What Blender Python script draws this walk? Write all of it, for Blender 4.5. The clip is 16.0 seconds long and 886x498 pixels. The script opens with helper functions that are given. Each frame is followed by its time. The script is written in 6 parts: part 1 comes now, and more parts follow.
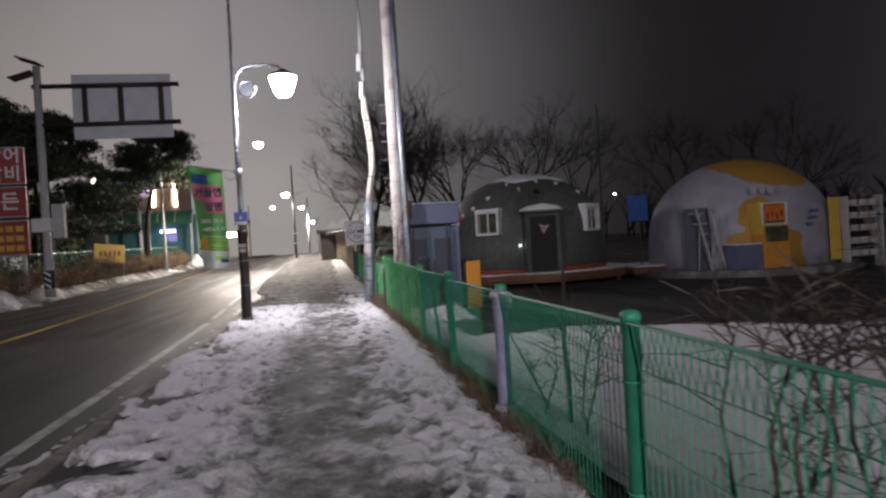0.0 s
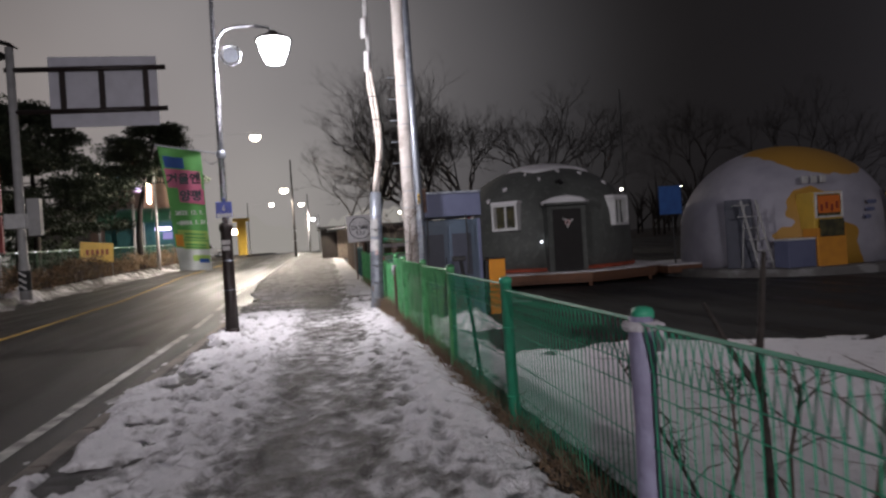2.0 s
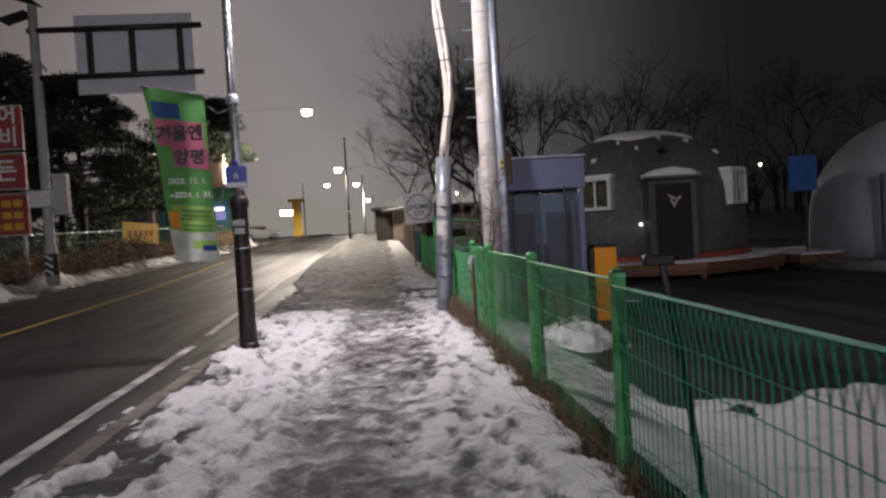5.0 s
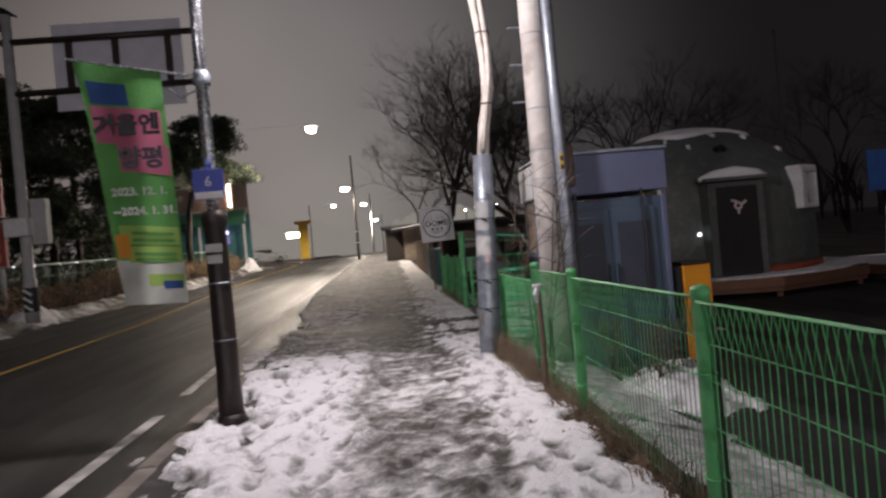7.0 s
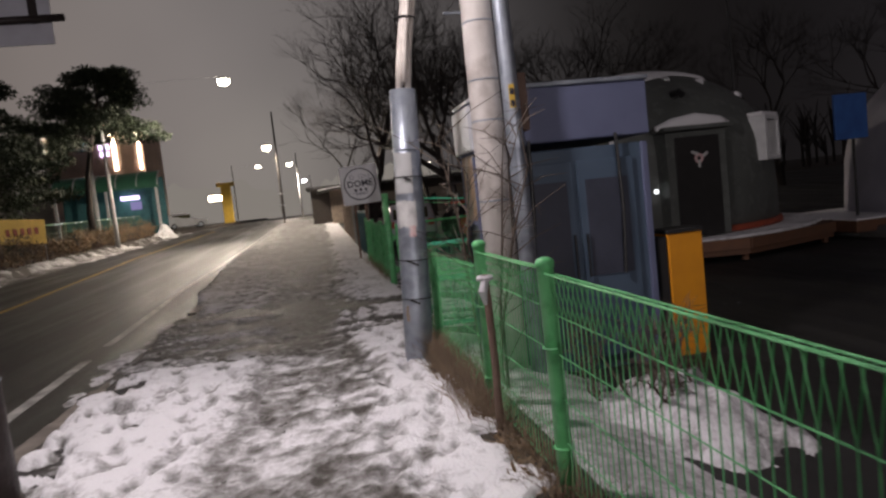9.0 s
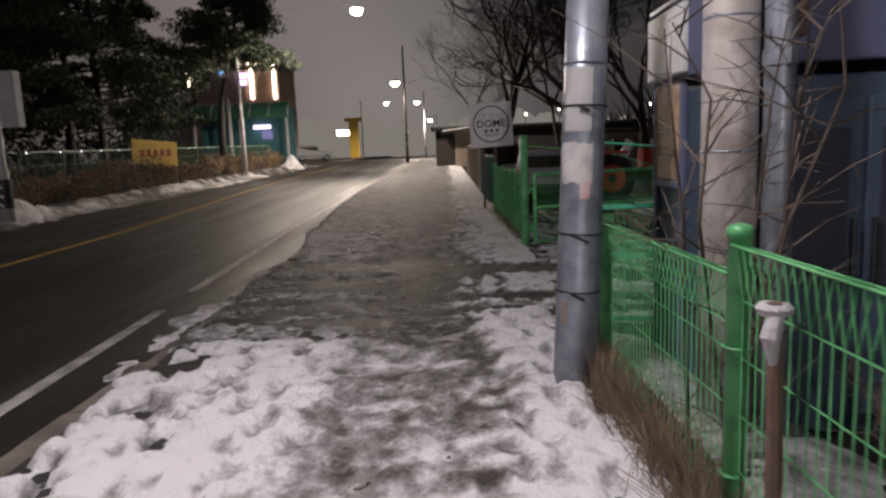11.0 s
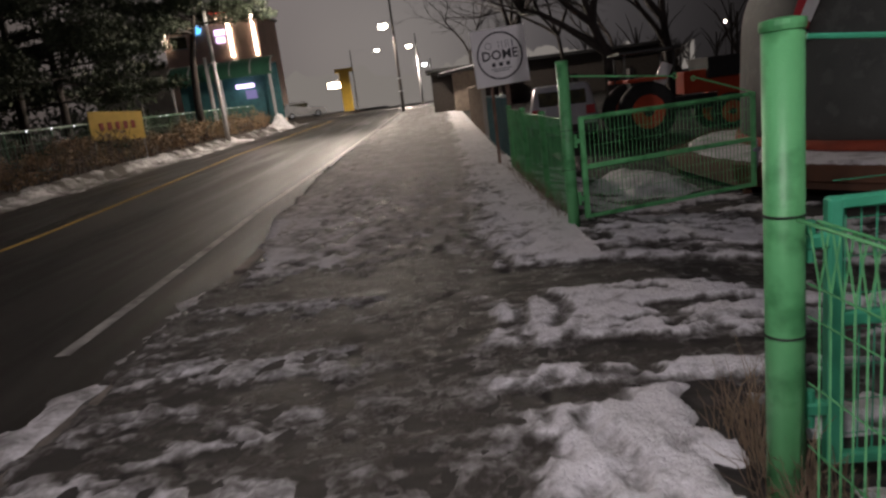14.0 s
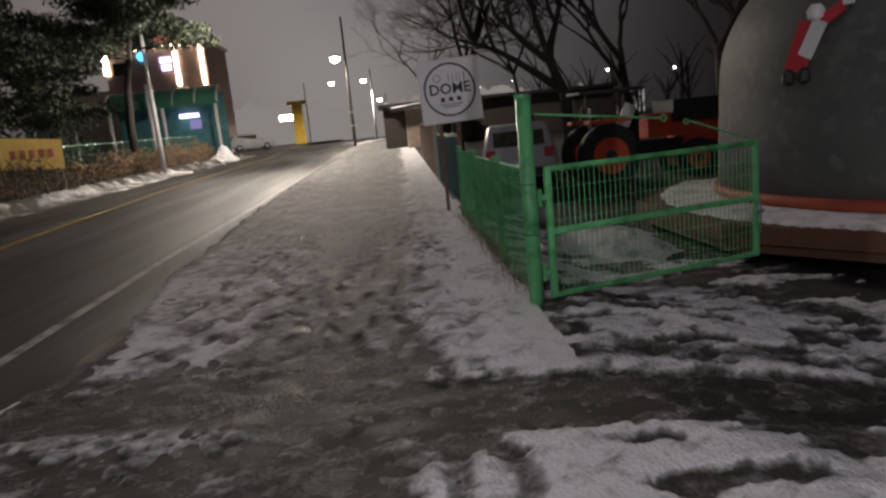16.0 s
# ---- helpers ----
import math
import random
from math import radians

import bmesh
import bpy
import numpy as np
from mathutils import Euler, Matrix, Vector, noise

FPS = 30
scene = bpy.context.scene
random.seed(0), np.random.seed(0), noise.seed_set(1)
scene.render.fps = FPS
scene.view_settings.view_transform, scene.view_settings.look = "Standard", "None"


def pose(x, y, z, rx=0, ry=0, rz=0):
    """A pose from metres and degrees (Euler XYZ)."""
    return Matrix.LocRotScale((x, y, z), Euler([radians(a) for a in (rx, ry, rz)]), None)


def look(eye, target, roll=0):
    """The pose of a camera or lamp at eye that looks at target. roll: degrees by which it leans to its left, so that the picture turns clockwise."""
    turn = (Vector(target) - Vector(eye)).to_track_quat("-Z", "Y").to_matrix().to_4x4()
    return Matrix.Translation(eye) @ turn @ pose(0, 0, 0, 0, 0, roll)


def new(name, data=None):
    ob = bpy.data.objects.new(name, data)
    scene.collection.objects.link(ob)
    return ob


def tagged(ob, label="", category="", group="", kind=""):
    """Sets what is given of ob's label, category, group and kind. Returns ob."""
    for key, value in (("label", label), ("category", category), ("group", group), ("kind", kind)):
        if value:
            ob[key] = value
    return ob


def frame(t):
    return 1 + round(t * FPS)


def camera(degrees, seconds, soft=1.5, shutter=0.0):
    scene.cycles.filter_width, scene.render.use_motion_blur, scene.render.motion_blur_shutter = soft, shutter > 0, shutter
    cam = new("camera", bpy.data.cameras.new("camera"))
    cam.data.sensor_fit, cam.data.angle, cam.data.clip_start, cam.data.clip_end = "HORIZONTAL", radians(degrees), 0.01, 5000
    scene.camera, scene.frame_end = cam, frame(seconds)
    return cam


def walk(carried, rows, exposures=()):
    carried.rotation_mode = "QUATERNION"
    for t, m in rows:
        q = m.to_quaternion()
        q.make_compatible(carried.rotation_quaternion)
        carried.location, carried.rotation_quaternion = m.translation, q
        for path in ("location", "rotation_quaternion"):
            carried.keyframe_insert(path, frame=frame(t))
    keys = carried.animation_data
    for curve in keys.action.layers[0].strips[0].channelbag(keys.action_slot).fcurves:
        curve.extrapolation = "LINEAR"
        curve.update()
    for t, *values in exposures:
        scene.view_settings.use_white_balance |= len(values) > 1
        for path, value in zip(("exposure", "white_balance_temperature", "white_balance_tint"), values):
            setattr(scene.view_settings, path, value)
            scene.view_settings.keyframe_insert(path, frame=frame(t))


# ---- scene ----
cam = camera(68.0, 16.0, 2.5, 0.4)
PATH = [
    (0, (0.095, 0.666, 1.412), (0.456, 2.633, 1.396), -3.4),
    (0.5, (0.08, 1.284, 1.413), (0.394, 3.259, 1.416), -4.2),
    (1, (0.133, 1.876, 1.387), (0.478, 3.845, 1.352), -3.7),
    (1.5, (0.106, 2.431, 1.407), (0.462, 4.399, 1.384), -3.8),
    (2, (0.12, 2.988, 1.405), (0.478, 4.955, 1.381), -3.6),
    (2.5, (0.133, 3.6, 1.451), (0.424, 5.578, 1.426), -5.7),
    (3, (0.16, 4.093, 1.455), (0.416, 6.076, 1.42), -5.8),
    (3.2, (0.14, 4.306, 1.452), (0.406, 6.288, 1.42), -4.2),
    (5.3, (0.2, 6.932, 1.427), (0.384, 8.923, 1.356), -3.5),
    (5.5, (0.168, 7.185, 1.469), (0.347, 9.177, 1.412), -3.7),
    (6, (0.018, 7.752, 1.462), (0.123, 9.748, 1.407), -3.9),
    (6.5, (-0.003, 8.331, 1.46), (0.083, 10.326, 1.361), -4.0),
    (7, (-0.006, 8.947, 1.467), (0.165, 10.94, 1.454), -5.1),
    (7.5, (0.097, 9.484, 1.483), (0.393, 11.462, 1.456), -4.3),
    (8, (0.188, 10.096, 1.501), (0.501, 12.07, 1.415), -5.4),
    (8.5, (0.338, 10.591, 1.496), (0.695, 12.551, 1.331), -6.1),
    (9, (0.417, 11.1, 1.528), (0.773, 13.062, 1.372), -6.2),
    (9.5, (0.509, 11.589, 1.547), (0.817, 13.553, 1.331), -5.9),
    (9.8, (0.464, 11.861, 1.532), (0.547, 13.842, 1.268), -2.5),
    (10, (0.47, 12.035, 1.514), (0.506, 14.011, 1.208), 0.1),
    (10.2, (0.458, 12.234, 1.504), (0.471, 14.213, 1.215), -0.3),
    (12.3, (0.356, 14.607, 1.516), (0.304, 16.585, 1.223), -6.6),
    (12.5, (0.403, 14.801, 1.494), (0.323, 16.78, 1.22), -7.4),
    (13, (0.345, 15.288, 1.5), (0.298, 17.267, 1.216), -6.7),
    (13.5, (0.343, 15.808, 1.47), (0.267, 17.76, 1.045), -7.4),
    (14, (0.369, 16.299, 1.509), (0.324, 18.247, 1.061), -7.3),
    (14.5, (0.444, 16.74, 1.531), (0.455, 18.711, 1.188), -8.8),
    (15, (0.554, 17.186, 1.51), (0.641, 19.156, 1.173), -5.6),
    (15.5, (0.575, 17.599, 1.487), (0.669, 19.57, 1.162), -5.9),
    (16, (0.632, 18.016, 1.514), (0.737, 19.98, 1.153), -5.6),
]
EXPOSURES = [(0, 1.25, 6250, 10), (3, 1.12, 6350, 10), (5.5, 0.92, 6450, 11), (9, 0.7, 6650, 12), (12.5, 0.55, 6600, 14), (15, 0.64, 6500, 13), (16, 0.82, 6400, 11)]
walk(cam, [(t, look(eye, target, roll)) for t, eye, target, roll in PATH], EXPOSURES)

# ---- light ----
LAMP_WHITE = (1.0, 0.915, 0.94)
LAMP_WARM = (1.0, 0.88, 0.74)
STREET_LAMP = 440.0

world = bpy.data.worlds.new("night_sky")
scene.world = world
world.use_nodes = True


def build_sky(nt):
    """Foggy night sky: glow of lamp-lit fog painted into its colours both ways along the street, nearly black off to
    the sides, raised again at right angles as fill.
    """
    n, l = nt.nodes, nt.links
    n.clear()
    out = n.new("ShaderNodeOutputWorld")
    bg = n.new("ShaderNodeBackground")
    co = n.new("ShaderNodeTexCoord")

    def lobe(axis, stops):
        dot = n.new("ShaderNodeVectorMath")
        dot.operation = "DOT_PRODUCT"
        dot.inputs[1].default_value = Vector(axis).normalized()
        # mirrors the painted glow behind the walker, which brightens the fronts
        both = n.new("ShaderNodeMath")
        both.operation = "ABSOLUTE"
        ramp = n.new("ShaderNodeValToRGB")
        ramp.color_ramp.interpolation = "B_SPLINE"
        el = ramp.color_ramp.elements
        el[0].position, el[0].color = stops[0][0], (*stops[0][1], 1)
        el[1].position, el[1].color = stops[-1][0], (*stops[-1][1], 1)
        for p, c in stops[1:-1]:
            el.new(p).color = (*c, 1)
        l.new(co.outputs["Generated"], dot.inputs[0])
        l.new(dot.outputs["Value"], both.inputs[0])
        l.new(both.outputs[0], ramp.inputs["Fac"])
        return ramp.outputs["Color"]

    # the lift near zero is ambient fill from the unseen overhead and sides
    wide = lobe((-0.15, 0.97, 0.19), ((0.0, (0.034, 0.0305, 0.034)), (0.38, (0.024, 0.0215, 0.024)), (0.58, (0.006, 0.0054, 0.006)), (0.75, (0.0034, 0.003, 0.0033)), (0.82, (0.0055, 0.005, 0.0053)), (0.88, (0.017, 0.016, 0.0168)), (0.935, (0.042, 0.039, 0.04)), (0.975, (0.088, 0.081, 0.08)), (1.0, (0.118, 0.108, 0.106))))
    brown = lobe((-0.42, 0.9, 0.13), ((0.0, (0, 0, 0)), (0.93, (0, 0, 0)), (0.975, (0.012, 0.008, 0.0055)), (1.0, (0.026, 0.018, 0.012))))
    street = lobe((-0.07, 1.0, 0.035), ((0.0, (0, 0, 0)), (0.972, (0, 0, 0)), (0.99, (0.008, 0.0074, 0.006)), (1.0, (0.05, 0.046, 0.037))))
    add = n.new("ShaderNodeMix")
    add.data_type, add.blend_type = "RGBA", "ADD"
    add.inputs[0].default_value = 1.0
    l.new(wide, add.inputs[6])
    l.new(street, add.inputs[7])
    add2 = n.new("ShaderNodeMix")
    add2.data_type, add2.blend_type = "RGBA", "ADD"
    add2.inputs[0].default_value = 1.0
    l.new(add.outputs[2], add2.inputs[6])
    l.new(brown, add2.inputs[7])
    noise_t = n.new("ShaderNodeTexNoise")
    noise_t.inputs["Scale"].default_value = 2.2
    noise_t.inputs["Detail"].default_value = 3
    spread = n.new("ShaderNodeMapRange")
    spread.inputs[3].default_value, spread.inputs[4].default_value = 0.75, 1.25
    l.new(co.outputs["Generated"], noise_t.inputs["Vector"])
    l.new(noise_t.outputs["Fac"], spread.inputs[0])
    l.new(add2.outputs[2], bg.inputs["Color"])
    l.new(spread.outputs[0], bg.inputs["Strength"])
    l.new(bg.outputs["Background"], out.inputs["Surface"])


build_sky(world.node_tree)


def lamp(x, y, z, power, colour, radius=0.18, hooded=False):
    """A bulb, for street lights and added fill lights alike; a hooded one shines downwards only."""
    data = bpy.data.lights.new("lamp_bulb", "SPOT" if hooded else "POINT")
    data.energy, data.color, data.shadow_soft_size = power, colour, radius
    if hooded:
        data.spot_size, data.spot_blend = radians(172), 0.35
    ob = new("lamp_bulb", data)
    ob.matrix_basis = pose(x, y, z)
    return ob


lamp(-0.53, 15.13, 4.72, STREET_LAMP, LAMP_WHITE)
lamp(-4.31, 53.5, 9.8, 23000.0, LAMP_WARM, 0.25, True)
lamp(-3.3, 69.5, 6.7, 1000.0, LAMP_WARM, 0.2, True)
# added further along so that the far road is not left dark
lamp(-2.6, 100.0, 6.9, 4000.0, LAMP_WARM, 0.2, True)
# fill light added under the awning by its lit sign, no street light
lamp(-15.4, 70.9, 4.2, 22.0, (0.95, 0.85, 1.0), 0.3)
# unseen lamp added behind the walker to brighten near snow and fronts
lamp(-0.55, -16.0, 4.6, 3400.0, LAMP_WHITE)

# ---- materials ----


def material(name, base, rough=0.6, metal=0.0, second=None, scale=6.0, amount=0.5, bump=0.15, bump_scale=40.0, per_object=0.0, coat=0.0, grime=None, grime_scale=1.3):
    """A procedural surface: broad blotches between two colours, fine grain as relief, and roughness that follows the grain."""
    m = bpy.data.materials.new(name)
    m.use_nodes = True
    nt = m.node_tree
    n, l = nt.nodes, nt.links
    b = n["Principled BSDF"]
    b.inputs["Metallic"].default_value = metal
    b.inputs["Coat Weight"].default_value = coat
    co = n.new("ShaderNodeTexCoord")
    big = n.new("ShaderNodeTexNoise")
    big.inputs["Scale"].default_value = scale
    big.inputs["Detail"].default_value = 5
    fine = n.new("ShaderNodeTexNoise")
    fine.inputs["Scale"].default_value = bump_scale
    fine.inputs["Detail"].default_value = 4
    for t in (big, fine):
        l.new(co.outputs["Object"], t.inputs["Vector"])
    second = second or tuple(c * 0.6 for c in base)
    mix = n.new("ShaderNodeMix")
    mix.data_type = "RGBA"
    mix.inputs[6].default_value = (*base, 1)
    mix.inputs[7].default_value = (*second, 1)
    spread = n.new("ShaderNodeMapRange")
    spread.inputs[1].default_value, spread.inputs[2].default_value = 0.4, 0.66
    spread.inputs[4].default_value = amount
    l.new(big.outputs["Fac"], spread.inputs[0])
    l.new(spread.outputs[0], mix.inputs[0])
    colour = mix.outputs[2]
    if grime:
        g = n.new("ShaderNodeTexNoise")
        g.inputs["Scale"].default_value = grime_scale
        g.inputs["Detail"].default_value = 8
        l.new(co.outputs["Object"], g.inputs["Vector"])
        gr = n.new("ShaderNodeMapRange")
        gr.inputs[1].default_value, gr.inputs[2].default_value = 0.52, 0.62
        l.new(g.outputs["Fac"], gr.inputs[0])
        gm = n.new("ShaderNodeMix")
        gm.data_type = "RGBA"
        gm.inputs[7].default_value = (*grime, 1)
        l.new(gr.outputs[0], gm.inputs[0])
        l.new(colour, gm.inputs[6])
        colour = gm.outputs[2]
    if per_object:
        info = n.new("ShaderNodeObjectInfo")
        hsv = n.new("ShaderNodeHueSaturation")
        rng = n.new("ShaderNodeMapRange")
        rng.inputs[3].default_value, rng.inputs[4].default_value = 1 - per_object, 1 + per_object
        l.new(info.outputs["Random"], rng.inputs[0])
        l.new(rng.outputs[0], hsv.inputs["Value"])
        l.new(colour, hsv.inputs["Color"])
        colour = hsv.outputs["Color"]
    l.new(colour, b.inputs["Base Color"])
    rr = n.new("ShaderNodeMapRange")
    rr.inputs[3].default_value, rr.inputs[4].default_value = max(0.03, rough - 0.12), min(1, rough + 0.12)
    l.new(fine.outputs["Fac"], rr.inputs[0])
    l.new(rr.outputs[0], b.inputs["Roughness"])
    bp = n.new("ShaderNodeBump")
    bp.inputs["Strength"].default_value = bump
    bp.inputs["Distance"].default_value = 0.02
    l.new(fine.outputs["Fac"], bp.inputs["Height"])
    l.new(bp.outputs["Normal"], b.inputs["Normal"])
    return m


def glow(name, colour, strength):
    m = bpy.data.materials.new(name)
    m.use_nodes = True
    n, l = m.node_tree.nodes, m.node_tree.links
    n.clear()
    e = n.new("ShaderNodeEmission")
    e.inputs["Color"].default_value, e.inputs["Strength"].default_value = (*colour, 1), strength
    o = n.new("ShaderNodeOutputMaterial")
    l.new(e.outputs[0], o.inputs["Surface"])
    return m


def glass(name, tint, rough=0.08):
    m = bpy.data.materials.new(name)
    m.use_nodes = True
    b = m.node_tree.nodes["Principled BSDF"]
    b.inputs["Base Color"].default_value = (*tint, 1)
    b.inputs["Roughness"].default_value = rough
    b.inputs["Transmission Weight"].default_value = 0.9
    b.inputs["IOR"].default_value = 1.45
    return m


def wet_asphalt(name, dry, wet, snowy=None, gloss=(0.28, 0.62), streaks=(1.6, 0.12, 1)):
    """Dark tarmac with damp and frosted streaks drawn out along the lane."""
    m = material(name, dry, 0.55, 0, wet, 0.7, 0.8, 0.45, 130)
    n, l = m.node_tree.nodes, m.node_tree.links
    b = n["Principled BSDF"]
    co = n.new("ShaderNodeTexCoord")
    mp = n.new("ShaderNodeMapping")
    mp.inputs["Scale"].default_value = streaks
    s = n.new("ShaderNodeTexNoise")
    s.inputs["Scale"].default_value, s.inputs["Detail"].default_value = 1.0, 6
    l.new(co.outputs["Object"], mp.inputs["Vector"])
    l.new(mp.outputs[0], s.inputs["Vector"])
    r = n.new("ShaderNodeMapRange")
    r.inputs[1].default_value, r.inputs[2].default_value = 0.38, 0.62
    r.inputs[3].default_value, r.inputs[4].default_value = gloss
    l.new(s.outputs["Fac"], r.inputs[0])
    l.new(r.outputs[0], b.inputs["Roughness"])
    if snowy:
        f = n.new("ShaderNodeMapRange")
        f.inputs[1].default_value, f.inputs[2].default_value = 0.5, 0.72
        f.inputs[4].default_value = 0.75
        l.new(s.outputs["Fac"], f.inputs[0])
        mx = n.new("ShaderNodeMix")
        mx.data_type = "RGBA"
        mx.inputs[7].default_value = (*snowy, 1)
        old = b.inputs["Base Color"].links[0].from_socket
        l.new(old, mx.inputs[6])
        l.new(f.outputs[0], mx.inputs[0])
        l.new(mx.outputs[2], b.inputs["Base Color"])
    return m


def snow_material(name):
    """Snow that is clean where untouched, grey slush where the mesh's darkness value says that feet have passed, with
    the shade in their prints painted in, and brown wet ice where it is one.
    """
    m = material(name, (0.82, 0.81, 0.83), 0.7, 0, (0.68, 0.67, 0.69), 3.0, 0.7, 1.0, 45)
    n, l = m.node_tree.nodes, m.node_tree.links
    b = n["Principled BSDF"]
    b.inputs["Specular IOR Level"].default_value = 0.2
    at = n.new("ShaderNodeAttribute")
    at.attribute_name = "trodden_shade"
    co = n.new("ShaderNodeTexCoord")
    total = at.outputs["Fac"]
    for scale, depth in ((8.0, 0.34), (31.0, 0.26)):
        t = n.new("ShaderNodeTexNoise")
        t.inputs["Scale"].default_value, t.inputs["Detail"].default_value = scale, 5
        l.new(co.outputs["Object"], t.inputs["Vector"])
        r = n.new("ShaderNodeMapRange")
        r.inputs[1].default_value, r.inputs[2].default_value = 0.3, 0.7
        r.inputs[3].default_value, r.inputs[4].default_value = -depth / 2, depth / 2
        l.new(t.outputs["Fac"], r.inputs[0])
        add = n.new("ShaderNodeMath")
        l.new(total, add.inputs[0])
        l.new(r.outputs[0], add.inputs[1])
        total = add.outputs[0]
    ramp = n.new("ShaderNodeValToRGB")
    el = ramp.color_ramp.elements
    el[0].position, el[0].color = 0.1, (0.82, 0.81, 0.83, 1)
    el[1].position, el[1].color = 1.0, (0.06, 0.054, 0.048, 1)
    for p, c in ((0.3, (0.62, 0.61, 0.62)), (0.55, (0.33, 0.322, 0.32)), (0.8, (0.16, 0.152, 0.145))):
        el.new(p).color = (*c, 1)
    l.new(total, ramp.inputs["Fac"])
    l.new(ramp.outputs["Color"], b.inputs["Base Color"])
    rr = n.new("ShaderNodeMapRange")
    rr.inputs[1].default_value, rr.inputs[2].default_value = 0.3, 1.0
    rr.inputs[3].default_value, rr.inputs[4].default_value = 0.9, 0.62
    l.new(total, rr.inputs[0])
    l.new(rr.outputs[0], b.inputs["Roughness"])
    return m


ASPHALT = wet_asphalt("road_asphalt", (0.026, 0.023, 0.02), (0.016, 0.0145, 0.013), (0.05, 0.046, 0.04), (0.4, 0.64))
PAVING = wet_asphalt("icy_pavement", (0.036, 0.032, 0.028), (0.022, 0.02, 0.018), (0.07, 0.065, 0.06), (0.5, 0.9), (2.0, 6.0, 1))
for wet in (ASPHALT, PAVING):
    wet.node_tree.nodes["Principled BSDF"].inputs["Specular IOR Level"].default_value = 0.4
YARD = wet_asphalt("yard_tarmac", (0.017, 0.016, 0.015), (0.011, 0.01, 0.01), (0.032, 0.031, 0.03), (0.45, 0.8))
SOIL = material("winter_soil", (0.052, 0.042, 0.033), 0.9, 0, (0.03, 0.025, 0.02), 1.5, 0.8, 0.6, 30)
SNOW = snow_material("snow")
KERB = material("kerb_concrete", (0.2, 0.175, 0.15), 0.75, 0, (0.1, 0.085, 0.075), 5, 0.8, 0.4, 60, 0.15)
YELLOW_LINE = material("yellow_road_paint", (0.7, 0.45, 0.08), 0.6, 0, (0.4, 0.27, 0.07), 3, 0.9, 0.3, 90)
WHITE_LINE = material("white_road_paint", (0.5, 0.49, 0.46), 0.6, 0, (0.14, 0.13, 0.125), 5, 0.9, 0.3, 90)
GREEN = material("green_fence_coating", (0.15, 0.52, 0.21), 0.42, 0, (0.11, 0.43, 0.17), 7, 0.7, 0.12, 70, 0.06, 0.0, (0.07, 0.3, 0.11), 5)
GREEN_DARK = material("weathered_green_coating", (0.05, 0.38, 0.22), 0.5, 0, (0.035, 0.27, 0.15), 7, 0.7, 0.12, 70, 0.08)
STEEL = material("galvanised_steel", (0.36, 0.39, 0.44), 0.42, 0.55, (0.25, 0.28, 0.33), 9, 0.8, 0.12, 60, 0.0, 0.0, (0.22, 0.24, 0.28), 3)
CHROME = material("polished_steel", (0.6, 0.62, 0.66), 0.25, 0.9, (0.45, 0.46, 0.5), 5, 0.5, 0.05, 40)
CONCRETE = material("pole_concrete", (0.6, 0.56, 0.53), 0.85, 0, (0.47, 0.43, 0.4), 4, 0.8, 0.35, 55, 0, 0, (0.38, 0.34, 0.31), 2.2)
DARKBROWN = material("brown_painted_iron", (0.028, 0.018, 0.016), 0.45, 0.1, (0.018, 0.012, 0.011), 12, 0.8, 0.3, 45)
WHITE_PLASTIC = material("white_plastic", (0.7, 0.7, 0.7), 0.5, 0, (0.55, 0.55, 0.56), 5, 0.6, 0.08, 50)
CABLE_COVER = material("cream_cable_cover", (0.75, 0.69, 0.63), 0.6, 0, (0.45, 0.4, 0.36), 6, 0.7, 0.2, 50)
BLACK = material("black_plastic", (0.012, 0.012, 0.013), 0.5, 0, (0.02, 0.02, 0.02), 8, 0.6, 0.1, 60)
PAPER = material("torn_paper", (0.55, 0.54, 0.53), 0.85, 0, (0.35, 0.34, 0.34), 9, 0.8, 0.4, 60)
PINK_PAPER = material("pink_sticker", (0.55, 0.33, 0.33), 0.7, 0, (0.55, 0.45, 0.44), 14, 0.9, 0.1, 60)
BLUE_PLATE = material("blue_plate", (0.03, 0.06, 0.42), 0.4, 0, (0.05, 0.08, 0.36), 5, 0.6, 0.05, 50)
WHITE_PAINT = material("white_lettering", (0.75, 0.75, 0.75), 0.6, 0, (0.62, 0.62, 0.62), 9, 0.6, 0.02, 50)
INK = material("dark_lettering", (0.02, 0.02, 0.03), 0.6, 0, (0.03, 0.03, 0.04), 9, 0.6, 0.02, 50)
GREY_INK = material("grey_lettering", (0.25, 0.25, 0.28), 0.6, 0, (0.2, 0.2, 0.22), 9, 0.6, 0.02, 50)
BANNER = material("green_banner_cloth", (0.1, 0.32, 0.08), 0.75, 0, (0.08, 0.26, 0.065), 3, 0.7, 0.25, 35)
BANNER_WHITE = material("pale_banner_cloth", (0.62, 0.64, 0.6), 0.75, 0, (0.36, 0.4, 0.36), 3, 0.7, 0.25, 35)
PINK = material("pink_print", (0.5, 0.13, 0.22), 0.75, 0, (0.42, 0.1, 0.18), 4, 0.6, 0.1, 40)
BLUE_PRINT = material("blue_print", (0.03, 0.09, 0.3), 0.75, 0, (0.02, 0.06, 0.22), 4, 0.6, 0.1, 40)
LIME_PRINT = material("lime_print", (0.35, 0.5, 0.12), 0.75, 0, (0.25, 0.42, 0.1), 4, 0.6, 0.1, 40)
ORANGE_PRINT = material("orange_print", (0.62, 0.27, 0.03), 0.7, 0, (0.5, 0.2, 0.03), 4, 0.6, 0.1, 40)
